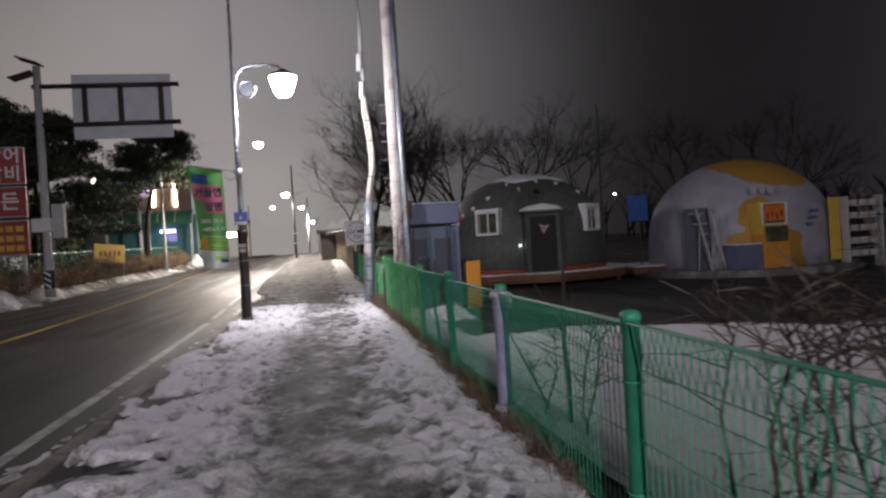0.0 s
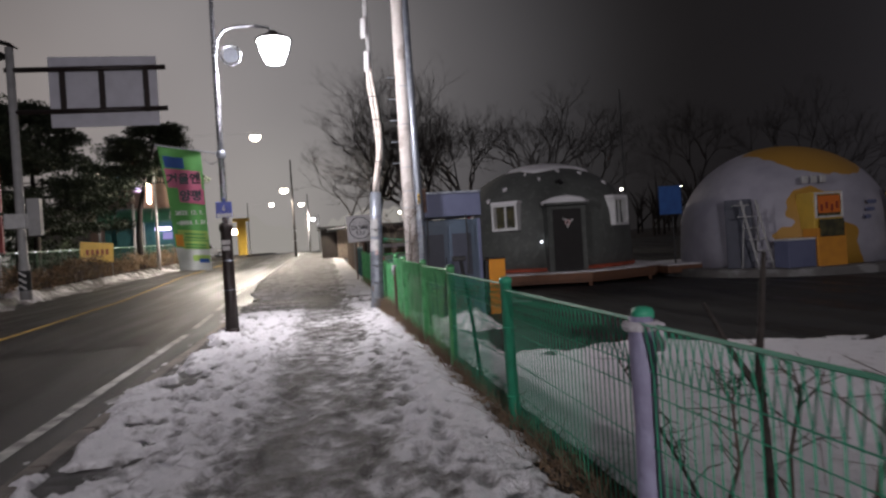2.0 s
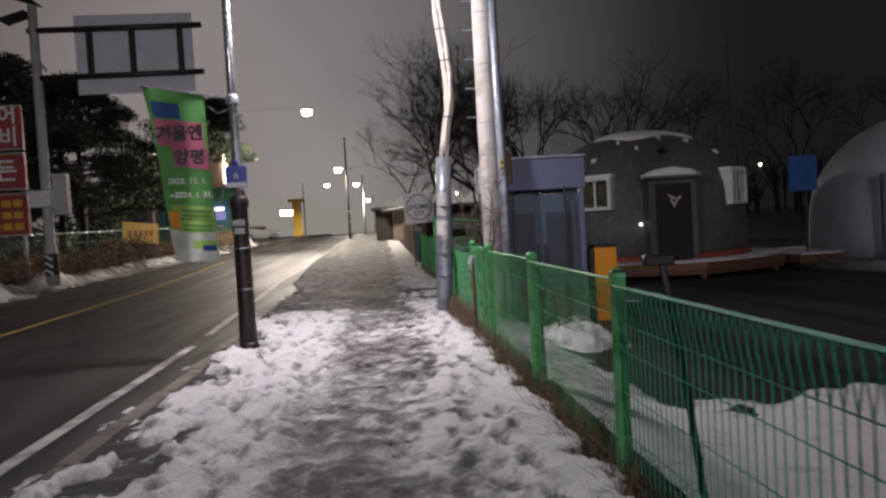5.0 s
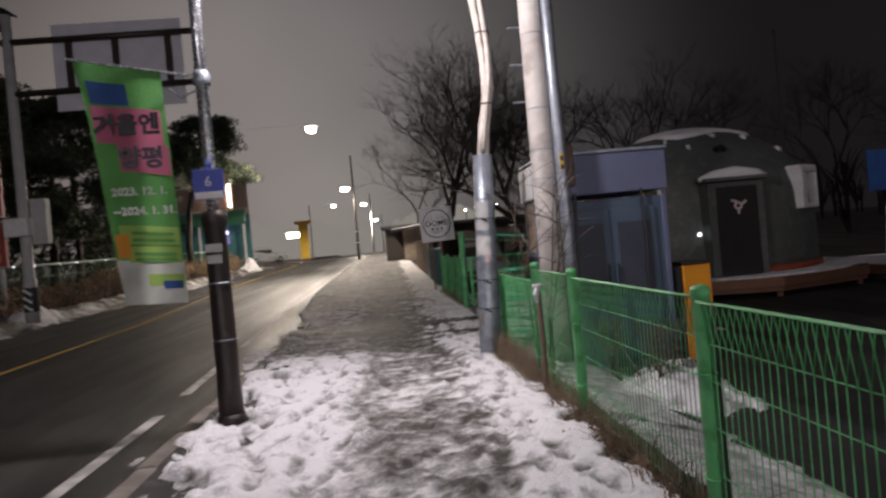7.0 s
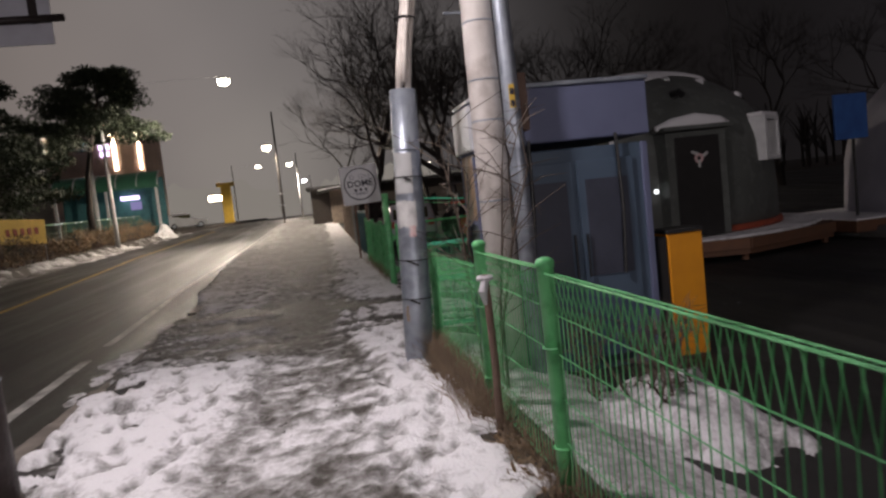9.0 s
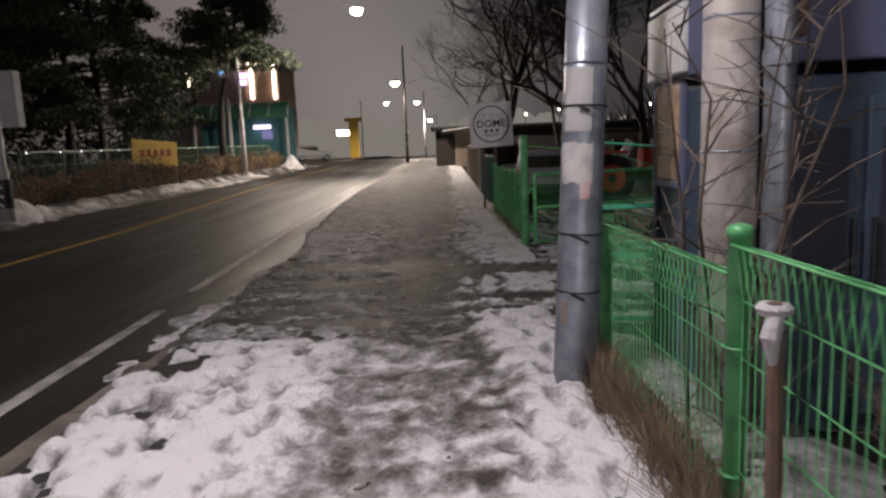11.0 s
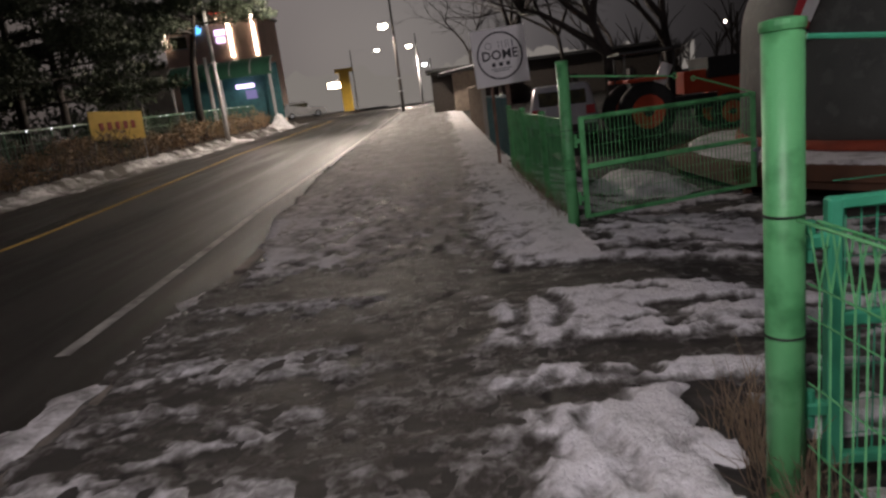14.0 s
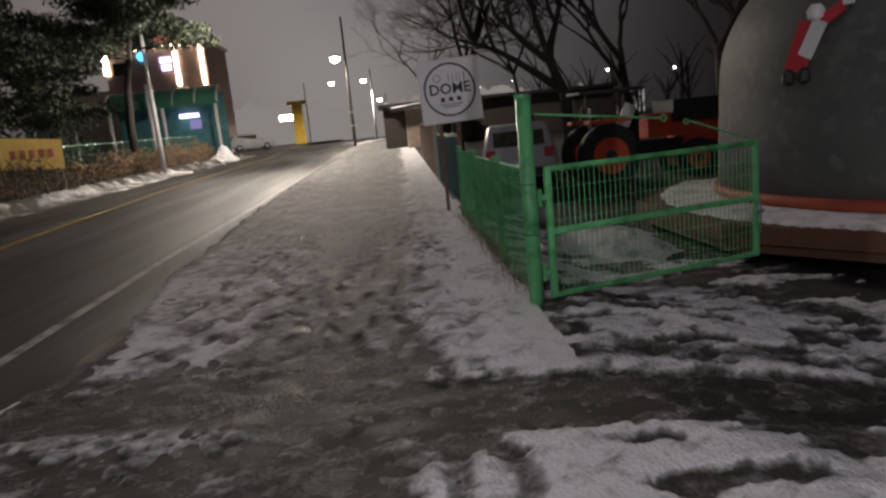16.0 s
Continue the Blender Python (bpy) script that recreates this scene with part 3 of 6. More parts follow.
def footway_snow(X, Y):
    big, mid, fine, crumb = fbm(X, Y, 0.7, 11), fbm(X, Y, 3.0, 17), fbm(X, Y, 8.0, 23), fbm(X, Y, 19.0, 29, 3)
    ragged = 0.5 * (fbm(X, Y, 1.6, 3) - 0.5) + 0.3 * (fine - 0.5)
    before = 1 - ramp01(Y - 18.35 - 0.75 * ramp01(X, 0.4, 0.9) + ragged, -0.12, 0.12)
    after = ramp01(Y - 22.62 + 0.85 * ramp01(X, 0.2, 1.1) + ragged, -0.1, 0.12)
    white_side = footprints(X, Y, xs_snow, ys_snow, ((-1.4, 0.14, 70), (-1.1, 0.16, 150), (-0.75, 0.12, 190), (0.72, 0.1, 190), (0.98, 0.1, 150)), 5, -2, 29)
    in_path = footprints(X, Y, xs_snow, ys_snow, ((-0.35, 0.14, 130), (0.0, 0.16, 130), (0.35, 0.14, 130)), 6, -2, 29)
    steps = np.where(np.abs(in_path) > np.abs(white_side), in_path, white_side)
    dent = np.clip(steps, 0, 1)
    centre = 0.02 + 0.08 * np.sin(Y * 0.5) + 0.5 * (big - 0.5) + 0.5 * (mid - 0.5) + 0.3 * (fine - 0.5)
    worn = 1 - ramp01(np.abs(X - centre), 0.3, 0.82)
    left = ramp01(X + 0.55 * (fbm(X, Y, 1.6, 41) - 0.5) + 0.3 * (fine - 0.5), -1.95, -1.72)
    right = 1 - ramp01(X + 0.5 * (mid - 0.5) + 0.3 * (fine - 0.5), 1.28, 1.4)
    rough = 0.07 * (mid - 0.48) + 0.05 * (fine - 0.5) + 0.035 * (crumb - 0.5)
    z1 = (0.065 + 0.05 * (big - 0.5)) * (1 - 0.6 * worn) + rough * (1 - 0.4 * worn) - 0.045 * steps * (1 - 0.55 * worn)
    hole = (1 - ramp01(fbm(X, Y, 2.6, 131, 5), 0.4, 0.46)) * ramp01(-X, 0.9, 1.5)
    z1 = np.maximum(z1, 0.004 + 0.02 * (crumb - 0.5))
    z1 = (z1 - 0.08 * hole) * left * right + (left * right - 1) * 0.06
    # slush and dirt, plus painted shade inside each shoe print (the dent term)
    dirt_shade1 = 0.6 * worn + 0.42 * dent * (1 - 0.55 * worn) + 0.5 * hole + 0.9 * (mid - 0.5) * (0.4 + 0.6 * worn) + 0.8 * (fine - 0.5) + 0.5 * (crumb - 0.5)
    z3, dirt3 = gateway(X, Y, dent)
    z3 = z3 - 0.07 * (1 - ramp01(X + 0.4 * (mid - 0.5), -2.25, -1.85))
    worn2 = (1 - ramp01(X + 0.4 * (mid - 0.5) + 0.25 * (fine - 0.5), 0.62, 0.84)) * ramp01(X + 0.7 * (big - 0.5) + 0.4 * (mid - 0.5) + 0.04 * (Y - 23), -0.95, -0.35)
    lane = 1 - ramp01(X, 0.5, 0.9)
    far = ramp01(Y, 24.5, 31)
    side_edge = -1.85 - 0.6 * ramp01(Y, 22.6, 26.5) - 0.3 * ramp01(Y, 26.5, 33)
    z2 = 0.05 * (1 - lane) + 0.02 * lane + rough * (0.8 - 0.45 * lane) - 0.03 * steps
    z2 = z2 - 0.12 * (1 - ramp01(X + 0.3 * (mid - 0.5) + 0.2 * (fine - 0.5), side_edge - 0.05, side_edge + 0.15))
    gap = np.exp(-((X - 0.72 - 0.3 * (mid - 0.5)) / 0.12) ** 2) * ramp01(fbm(X, Y, 2.2, 181), 0.45, 0.55)
    # print shade is painted in; the far term tones down grazing lamp sheen
    dirt_shade2 = lane * (0.28 + 0.24 * far + 0.36 * worn2 * (1 - 0.5 * far)) + 0.5 * gap + 0.3 * dent + (1.2 * (mid - 0.5) + 0.9 * (fine - 0.5)) * (1 - 0.4 * far) * (0.55 + 0.45 * lane) + (0.04 + 0.12 * far) * (1 - lane) + 0.4 * (crumb - 0.5)
    between = (1 - before) * (1 - after)
    return z1 * before + z2 * after + z3 * between, np.clip(dirt_shade1 * before + dirt_shade2 * after + dirt3 * between, 0, 1)


def snow_sheet(name, xs, ys, zf, base, label):
    X, Y = np.meshgrid(xs, ys)
    z, trod = zf(X, Y)
    nx, ny = len(xs), len(ys)
    keep = z > -0.012
    use = keep[:-1, :-1] | keep[1:, :-1] | keep[:-1, 1:] | keep[1:, 1:]
    i = (np.arange(ny - 1)[:, None] * nx + np.arange(nx - 1)[None, :])[use]
    f = np.stack([i, i + 1, i + nx + 1, i + nx], 1)
    ids, inv = np.unique(f, return_inverse=True)
    v = np.stack([X.ravel(), Y.ravel(), (base(X, Y) + z).ravel()], 1)[ids]
    me = bpy.data.meshes.new(name)
    me.from_pydata(v.tolist(), [], inv.reshape(f.shape).tolist())
    me.update()
    me.polygons.foreach_set("use_smooth", [True] * len(me.polygons))
    at = me.attributes.new("trodden_shade", "FLOAT", "POINT")
    at.data.foreach_set("value", trod.ravel()[ids].astype(np.float32))
    me.materials.append(SNOW)
    return tagged(new(name, me), label, "snow", kind="stuff")


xs_snow, ys_snow = np.arange(-2.95, 1.62, 0.027), np.concatenate([np.arange(-1, 27, 0.027), np.arange(27, 40, 0.06), np.arange(40, 75, 0.16)])
snow_sheet("trampled_snow", xs_snow, ys_snow, footway_snow, lambda X, Y: rise(Y) + 0.0 * X, "trampled white and grey snow on the footway")


def drive_snow(X, Y):
    steps = footprints(X, Y, xs_drive, ys_drive, ((1.8, 0.2, 12), (2.4, 0.3, 12), (3.0, 0.4, 10)), 8, 19.9, 24)
    z, trod = gateway(X, Y, steps)
    streak = fbm(X * 0.4, Y + 0.15 * X, 3.4, 61, 5)
    beyond = ramp01(Y + 0.15 * (X - 1.0), 21.75, 22.0)
    trod = trod + 0.75 * beyond * ramp01(streak, 0.5, 0.62) - 0.05
    gone = ramp01(X + 0.25 * (Y - 21) + 1.6 * (fbm(X, Y, 1.3, 63) - 0.5), 4.2, 6.0)
    inside = (X > 1.59) & (Y + 0.4 * (fbm(X, Y, 1.2, 3) - 0.5) > 18.75)
    return np.where(inside, z + 0.008 * beyond - 0.1 * gone, -0.1), np.clip(trod + 0.5 * gone, 0, 1)


xs_drive, ys_drive = np.arange(1.6, 7, 0.032), np.arange(18.6, 31, 0.032)
snow_sheet("driveway_snow", xs_drive, ys_drive, drive_snow, ground_height, "thin rutted snow on the gateway drive")


def yard_snow(X, Y):
    near = 1 - ramp01(Y + 0.7 * np.maximum(0, X - 5.5) + 1.8 * (fbm(X, Y, 0.5, 81) - 0.5) + 0.9 * (fbm(X, Y, 2.0, 84) - 0.5), 11.6, 12.3)
    patch = ramp01(fbm(X * 0.3, Y, 1.1, 91), 0.6, 0.68)
    fine = fbm(X, Y, 6.0, 95)
    strip = 1 - ramp01(X + 0.8 * (fbm(X, Y, 1.1, 97) - 0.5), 2.3, 2.8)
    z = 0.07 * np.maximum(near, strip * 0.8) + 0.008 * patch * (1 - near) * ramp01(Y, 13, 15) * (1 - ramp01(Y, 18, 21)) - 0.035 + 0.05 * (fine - 0.5)
    return z, np.clip(0.02 + 0.6 * (fine - 0.5) + 0.4 * (1 - near), 0, 1)


snow_sheet("yard_snow", np.arange(1.62, 16, 0.09), np.arange(-4, 18.4, 0.09), yard_snow, ground_height, "smooth snow lying behind the fence")


def heap(name, cx, cy, rx, ry, hgt, label, step=0.05, seed=3, trod=0.15):
    def zf(X, Y):
        r = np.sqrt(((X - cx) / rx) ** 2 + ((Y - cy) / ry) ** 2) + 0.5 * (fbm(X, Y, 1.7 / max(rx, 0.5), seed) - 0.5)
        z = hgt * (1 - ramp01(r, 0.25, 1.0)) - 0.03 + 0.5 * hgt * (fbm(X, Y, 4, seed + 4) - 0.5) + 0.3 * hgt * (fbm(X, Y, 12, seed + 6) - 0.5)
        return np.where(r < 1.0, z, -0.1), np.clip(trod + 0.9 * (fbm(X, Y, 4, seed + 8) - 0.5), 0, 1)
    return snow_sheet(name, np.arange(cx - 1.3 * rx, cx + 1.3 * rx, step), np.arange(cy - 1.3 * ry, cy + 1.3 * ry, step), zf, ground_height, label)


heap("snow_covered_shrub", 2.75, 15.3, 0.62, 1.0, 0.32, "low shrub buried under lumpy snow behind the fence", 0.04, 3, 0.3)
heap("snow_bank", 3.3, 26.6, 0.9, 1.6, 0.25, "snow bank beside the deck", 0.06, 13)
for k, (y, r, hh) in enumerate(((27.6, 1.4, 0.45), (31.6, 1.3, 0.4), (66.0, 1.8, 0.9))):
    heap("cleared_snow_heap", -11.5, y, 0.8, r, hh, "heap of cleared snow at the road edge", 0.09, 21 + k)


def verge_snow(X, Y):
    m = fbm(X, Y, 1.5, 101)
    z = 0.09 * (1 - np.abs(X + 11.3 + 0.5 * (fbm(X, Y, 0.4, 103) - 0.5)) / 0.5) + 0.34 * (m - 0.6) + 0.12 * (fbm(X, Y, 4.0, 105) - 0.5)
    return z, np.clip(0.7 - 1.8 * (m - 0.55), 0, 1)


snow_sheet("verge_snow", np.arange(-12.4, -10.4, 0.1), np.arange(-6, 72, 0.1), verge_snow, lambda X, Y: np.maximum(ground_height(X, Y), rise(Y) - 0.055), "ribbon of snow along the far road edge")


def gutter_snow(X, Y):
    m, g = fbm(X, Y, 1.3, 111), fbm(X, Y, 5.0, 113)
    z = 0.05 * (1 - np.abs(X + 2.15) / 0.3) - 0.05 + 0.16 * (m - 0.52) + 0.05 * (g - 0.5)
    return z, np.clip(0.3 + 1.1 * (g - 0.5), 0, 1)


snow_sheet("gutter_snow", np.arange(-2.55, -1.85, 0.05), np.arange(-2, 60, 0.05), gutter_snow, lambda X, Y: rise(Y) + ROAD_Z + 0 * X, "broken crusts of snow in the gutter")

me, *_ = sheet(np.arange(1.16, 1.61, 0.06), np.arange(-6, 18.4, 0.12), lambda X, Y: 0.004 + 0.03 * (fbm(X, Y, 5.0, 191) - 0.4) - 0.03 * ramp01(Y, 18.1, 18.4))
me.materials.append(SOIL)
tagged(new("soil_strip", me), "strip of brown soil along the fence foot", "soil", kind="structure")

# ---- fence ----
WIRE_STEP = 0.055


def fence_panel(length, top=1.06):
    """Roll-top welded mesh: every wire runs up, folds into a triangle along the top edge and comes back."""
    s = Shape()
    n = int((length - 0.06) / WIRE_STEP)
    for k in range(n + 1):
        y = 0.03 + k * WIRE_STEP
        s.tube([(0, y, 0.06), (0, y, top - 0.2)], 0.0034, 3, False)
        s.tube([(0, y, top - 0.2), (0.03, y, top - 0.01), (-0.03, y, top)], 0.0034, 3, False)
        s.tube([(0, y, top - 0.2), (-0.03, y, top)], 0.0034, 3, False)
    for x, z, r in ((0, 0.08, 0.003), (0, 0.3, 0.003), (0, 0.52, 0.003), (0, 0.74, 0.003), (0, top - 0.2, 0.0035)):
        s.tube([(x, 0.01, z), (x, length - 0.01, z)], r, 4)
    return s


def fence_roll(length, top=1.06):
    s = Shape()
    s.tube([(0.03, 0.01, top - 0.01), (0.03, length - 0.01, top - 0.01)], 0.0045, 5)
    s.tube([(-0.03, 0.01, top), (-0.03, length - 0.01, top)], 0.006, 5)
    return s


def post_shape(height, r):
    s = Shape()
    s.lathe([(r, -0.3), (r, height - 0.03), (r * 1.12, height - 0.03), (r * 1.14, height - 0.005), (r * 0.95, height + 0.012), (r * 0.4, height + 0.02)], 14)
    return s


def fence(posts, label, mat, heights):
    base = thing("wire_fence", posts[0][0], posts[0][1], 0, label, "fence")
    ox, oy = posts[0]
    for k, (x, y) in enumerate(posts):
        if (x, y) in ((1.41, 18.22), (1.43, 9.9)):
            continue
        p = part("post", post_shape(heights[k], 0.042), mat, base, "", True, pose(x - ox, y - oy, float(rise(y)), 0.5 * math.sin(k * 3.1), 0.7 * math.sin(k * 1.9 + 1), 0))
        for z in (0.25, 0.75):
            part("clip", Shape().ring((0, 0, z), 0.047, 0.006, "z", 12), mat, p)
    for (x0, y0), (x1, y1), h0 in zip(posts, posts[1:], [min(p, q) for p, q in zip(heights, heights[1:])]):
        length = math.hypot(x1 - x0, y1 - y0)
        m = pose(x0 - ox, y0 - oy, float(rise(y0)) - 0.02, 0, 0, -math.degrees(math.atan2(x1 - x0, y1 - y0)))
        w = part("wire_panel", fence_panel(length, h0 - 0.015), mat, base, "", False, m)
        part("top_roll", fence_roll(length, h0 - 0.015), mat, w)
    return base


fence([(1.36, -2.9), (1.38, -0.8), (1.4, 1.3), (1.42, 3.4), (1.41, 5.55), (1.42, 7.62), (1.43, 9.9)], "weathered green roll-top wire fence with round posts", GREEN_DARK, [1.05, 1.05, 1.05, 1.05, 1.06, 1.1, 1.12])
fence([(1.44, 9.95), (1.45, 11.95), (1.46, 14.1), (1.46, 15.5), (1.43, 17.35), (1.41, 18.22)], "green roll-top wire fence with round capped posts", GREEN, [1.13, 1.15, 1.17, 1.19, 1.06, 1.06])
fence([(1.66, 23.3), (1.64, 24.9), (1.62, 26.6), (1.6, 28.6)], "light green wire fence beyond the gate", GREEN, [1.16, 1.16, 1.18, 1.18])


def gate_post(x, y, h):
    p = thing("gate_post", x, y, 0, "stout light green steel gate post with flat cap", "gate post", "gate posts")
    part("tube", Shape().lathe([(0.06, -0.3), (0.06, h - 0.02)], 20), GREEN, p, "", True)
    part("cap", Shape().lathe([(0.064, h - 0.025), (0.066, h - 0.01), (0.064, h + 0.005), (0.03, h + 0.012)], 20), GREEN, p)
    for z in (0.62, 1.02):
        part("wire_tie", Shape().ring((0, 0, z), 0.063, 0.0035, "z", 16), BLACK, p, "dark wire tie")
    return p


def gate_leaf(x, y, turn, length, top, coat):
    """Swung-open frame of square tube with a mid rail, mesh, hinges and a bracing rod."""
    g = thing("gate_leaf", x, y, 0, "open light green steel gate leaf with wire mesh infill", "gate", "gate leaves", turn=turn)
    low, mid = 0.1, 0.62
    part("top_rail", Shape().box((length / 2, 0, top), (length, 0.042, 0.042)), coat, g)
    part("middle_rail", Shape().box((length / 2, 0, mid), (length - 0.08, 0.04, 0.05)), coat, g)
    part("bottom_rail", Shape().box((length / 2, 0, low), (length, 0.042, 0.042)), coat, g)
    for xx in (0.025, length - 0.025):
        part("stile", Shape().box((xx, 0, (top + low) / 2), (0.05, 0.05, top - low + 0.04)), coat, g)
    s = Shape()
    for k in range(int(length / 0.05) - 1):
        s.tube([(0.07 + k * 0.05, 0.012, low), (0.07 + k * 0.05, 0.012, top)], 0.0034, 3, False)
    for k in range(8):
        z = low + 0.08 + k * 0.13
        s.tube([(0.03, 0.016, z), (length - 0.03, 0.016, z)], 0.0024, 3, False)
    part("wire_mesh", s, coat, g)
    for z in (0.3, 0.9):
        part("hinge", Shape().box((-0.03, 0, z), (0.09, 0.05, 0.05)).tube([(-0.05, 0, z - 0.07), (-0.05, 0, z + 0.07)], 0.018, 8), coat, g)
    rod = part("brace_rod", Shape().tube([(-0.06, 0, 1.55), (length * 0.52, 0, 1.42)], 0.009, 6).ring((length * 0.52 + 0.03, 0, 1.42), 0.026, 0.007), coat, g)
    part("brace_rod", Shape().tube([(length * 0.66, 0, 1.37), (length - 0.04, 0, top + 0.02)], 0.009, 6).ring((length * 0.64, 0, 1.37), 0.022, 0.007), coat, g)
    part("latch", Shape().box((length - 0.02, -0.04, 0.5), (0.09, 0.03, 0.04)).tube([(length - 0.02, -0.05, 0.3), (length - 0.02, -0.05, 0.62)], 0.008, 6), STEEL, g, "steel latch bolt")
    return g


gate_post(1.62, 23.1, 1.7)
gate_post(1.4, 18.33, 1.6)
gate_leaf(1.75, 23.12, 17.5, 2.2, 1.12, GREEN)
gate_leaf(1.57, 18.4, -3, 2.2, 1.02, GREEN_DARK)

# stakes, wrapping and small clutter on the fence
p = thing("wrapped_post", 1.41, 5.55, 0, "lilac plastic-wrapped stake tied with white cloth", "stake")
part("wrapping", Shape().lathe([(0.05, -0.05), (0.056, 0.3), (0.05, 0.6), (0.058, 0.95), (0.05, 1.04)], 12), LILAC, p, "", True)
part("strip", Shape().box((0.045, 0.02, 0.52), (0.035, 0.03, 1.0)), RUST_WOOD, p, "pinkish wooden strip")
for z in (0.13, 1.0):
    part("cloth_tie", Shape().ring((0, 0, z), 0.062, 0.022, "z", 14).box((0.06, -0.03, z - 0.05), (0.05, 0.03, 0.12)), WRAP_CLOTH, p)
p = thing("wooden_stake", 1.38, 15.05, 0, "old wooden stake with a white cloth knot", "stake")
part("shaft", Shape().tube([(0, 0, -0.1), (0.01, 0.01, 0.5), (0, 0.02, 1.02)], [0.028, 0.026, 0.024], 8), RUST_WOOD, p)
part("cloth_knot", Shape().ring((0, 0.02, 1.0), 0.035, 0.02, "z", 10).tube([(0, 0, 1.0), (-0.03, -0.02, 0.92), (-0.02, -0.02, 0.84)], [0.025, 0.03, 0.012], 8), WRAP_CLOTH, p)
p = solo("grey_board", Shape().box((0, 0, 0.5), (0.035, 0.09, 1.16), pose(0, 0, 0, 1.5, -1, 0)), DARK_SLAB, "weathered grey board tied beside a fence post", "board", 1.52, 12.02, 0)
p = solo("leaning_pipe", Shape().tube([(0, 0, 0), (-0.05, 0.05, 0.62), (-0.12, 0.1, 1.22)], [0.018, 0.018, 0.018], 8).box((-0.14, 0.1, 1.24), (0.14, 0.05, 0.05)), BLACK, "black pipe leaning on the fence", "pipe", 1.58, 9.3, -0.02)

# ---- street lamp with banner ----


def lantern(parent, x, y, z, mat):
    part("lantern_hood", Shape().lathe([(0.05, 0.34), (0.1, 0.3), (0.3, 0.2), (0.33, 0.17), (0.3, 0.165)][::-1], 20, (x, y, z)), DARKBROWN, parent, "", True)
    part("lantern_glass", Shape().lathe([(0.02, -0.26), (0.14, -0.24), (0.2, -0.14), (0.25, 0.0), (0.29, 0.16)], 20, (x, y, z)), mat, parent, "glowing white lantern glass", True)


lp = thing("street_lamp", -1.55, 15.13, 0, "brown street lamp with chrome shaft and glowing lantern", "street lamp")
part("base_flange", Shape().lathe([(0.15, 0.0), (0.15, 0.03), (0.125, 0.06), (0.12, 0.1)], 18), DARKBROWN, lp, "", True)
part("lower_column", Shape().lathe([(0.115, 0.06), (0.105, 0.5), (0.1, 1.2), (0.098, 1.8), (0.115, 1.84), (0.12, 1.9), (0.1, 1.96)], 18), DARKBROWN, lp, "", True)
part("upper_shaft", Shape().lathe([(0.058, 1.95), (0.052, 4.0), (0.045, 5.0), (0.03, 6.6), (0.02, 7.2)], 14), CHROME, lp, "polished steel shaft", True)
part("collar", Shape().lathe([(0.075, 3.12), (0.08, 3.15), (0.08, 3.21), (0.06, 3.25)], 14), STEEL, lp, "", True)
arm = [(0.04, 0, 4.9), (0.06, 0, 5.2), (0.18, 0, 5.38), (0.4, 0, 5.44), (0.7, 0, 5.45), (0.95, 0, 5.42), (1.03, 0, 5.3)]
part("arm", Shape().tube(arm, 0.024, 10), CHROME, lp, "", True)
part("scroll_ring", Shape().ring((0.28, 0, 4.93), 0.17, 0.018), CHROME, lp)
part("scroll_disc", Shape().tube([(0.28, -0.01, 4.93), (0.28, 0.01, 4.93)], 0.13, 20), STEEL, lp)
lantern(lp, 1.03, 0, 5.02, LAMP_GLOW)
pl = part("number_plate", Shape().box((0, -0.09, 2.2), (0.27, 0.012, 0.27)), BLUE_PLATE, lp, "blue and white number plate")
part("plate_foot", Shape().box((0, -0.098, 2.1), (0.25, 0.006, 0.06)), WHITE_PLASTIC, pl)
lettering("digit", "6", 0.13, WHITE_PAINT, pl, pose(0, -0.1, 2.22, 90, 0, 0))
for z, w in ((1.62, 0.15), (1.52, 0.13)):
    part("sticker", Shape().box((0.0, -0.108, z), (w, 0.006, 0.075)), PAPER, lp, "torn notice")
for z in (0.78, 1.3):
    part("steel_band", Shape().ring((0, 0, z), 0.108, 0.006, "z", 18), STEEL, lp)

bn = thing("street_banner", -1.62, 15.08, 3.2, "green event banner hanging from the lamp post", "banner", turn=14)
part("banner_rod", Shape().tube([(0.05, 0, -0.01), (-1.0, 0, 0.14)], 0.014, 8), CHROME, bn)
part("lower_rod", Shape().tube([(0.05, 0.02, -0.12), (-0.1, 0.0, -0.2), (-0.22, -0.06, -0.12)], 0.008, 6), CHROME, bn)


def cloth(u0, u1, v0, v1, off, nu=14, nv=30):
    """A piece of the hanging cloth between fractions of its width and drop, pushed off the cloth by off."""
    s = Shape()
    vs = []
    for j in range(nv + 1):
        for i in range(nu + 1):
            u, w = u0 + (u1 - u0) * i / nu, v0 + (v1 - v0) * j / nv
            lx = -0.96 + 0.26 * w + 0.02 * math.sin(5 * w)
            rx = -0.26 + 0.06 * w
            x = lx + (rx - lx) * u
            z = 0.13 - 0.1 * u - 2.08 * w * (1 - 0.03 * u)
            y = 0.05 * math.sin(6.5 * u + 2.5 * w) * (0.25 + w) + 0.03 * math.sin(9 * w + 3 * u) - off
            vs.append((x, y, z))
    fs = [(j * (nu + 1) + i, j * (nu + 1) + i + 1, (j + 1) * (nu + 1) + i + 1, (j + 1) * (nu + 1) + i) for j in range(nv) for i in range(nu)]
    return s.add(vs, [f[::-1] for f in fs])


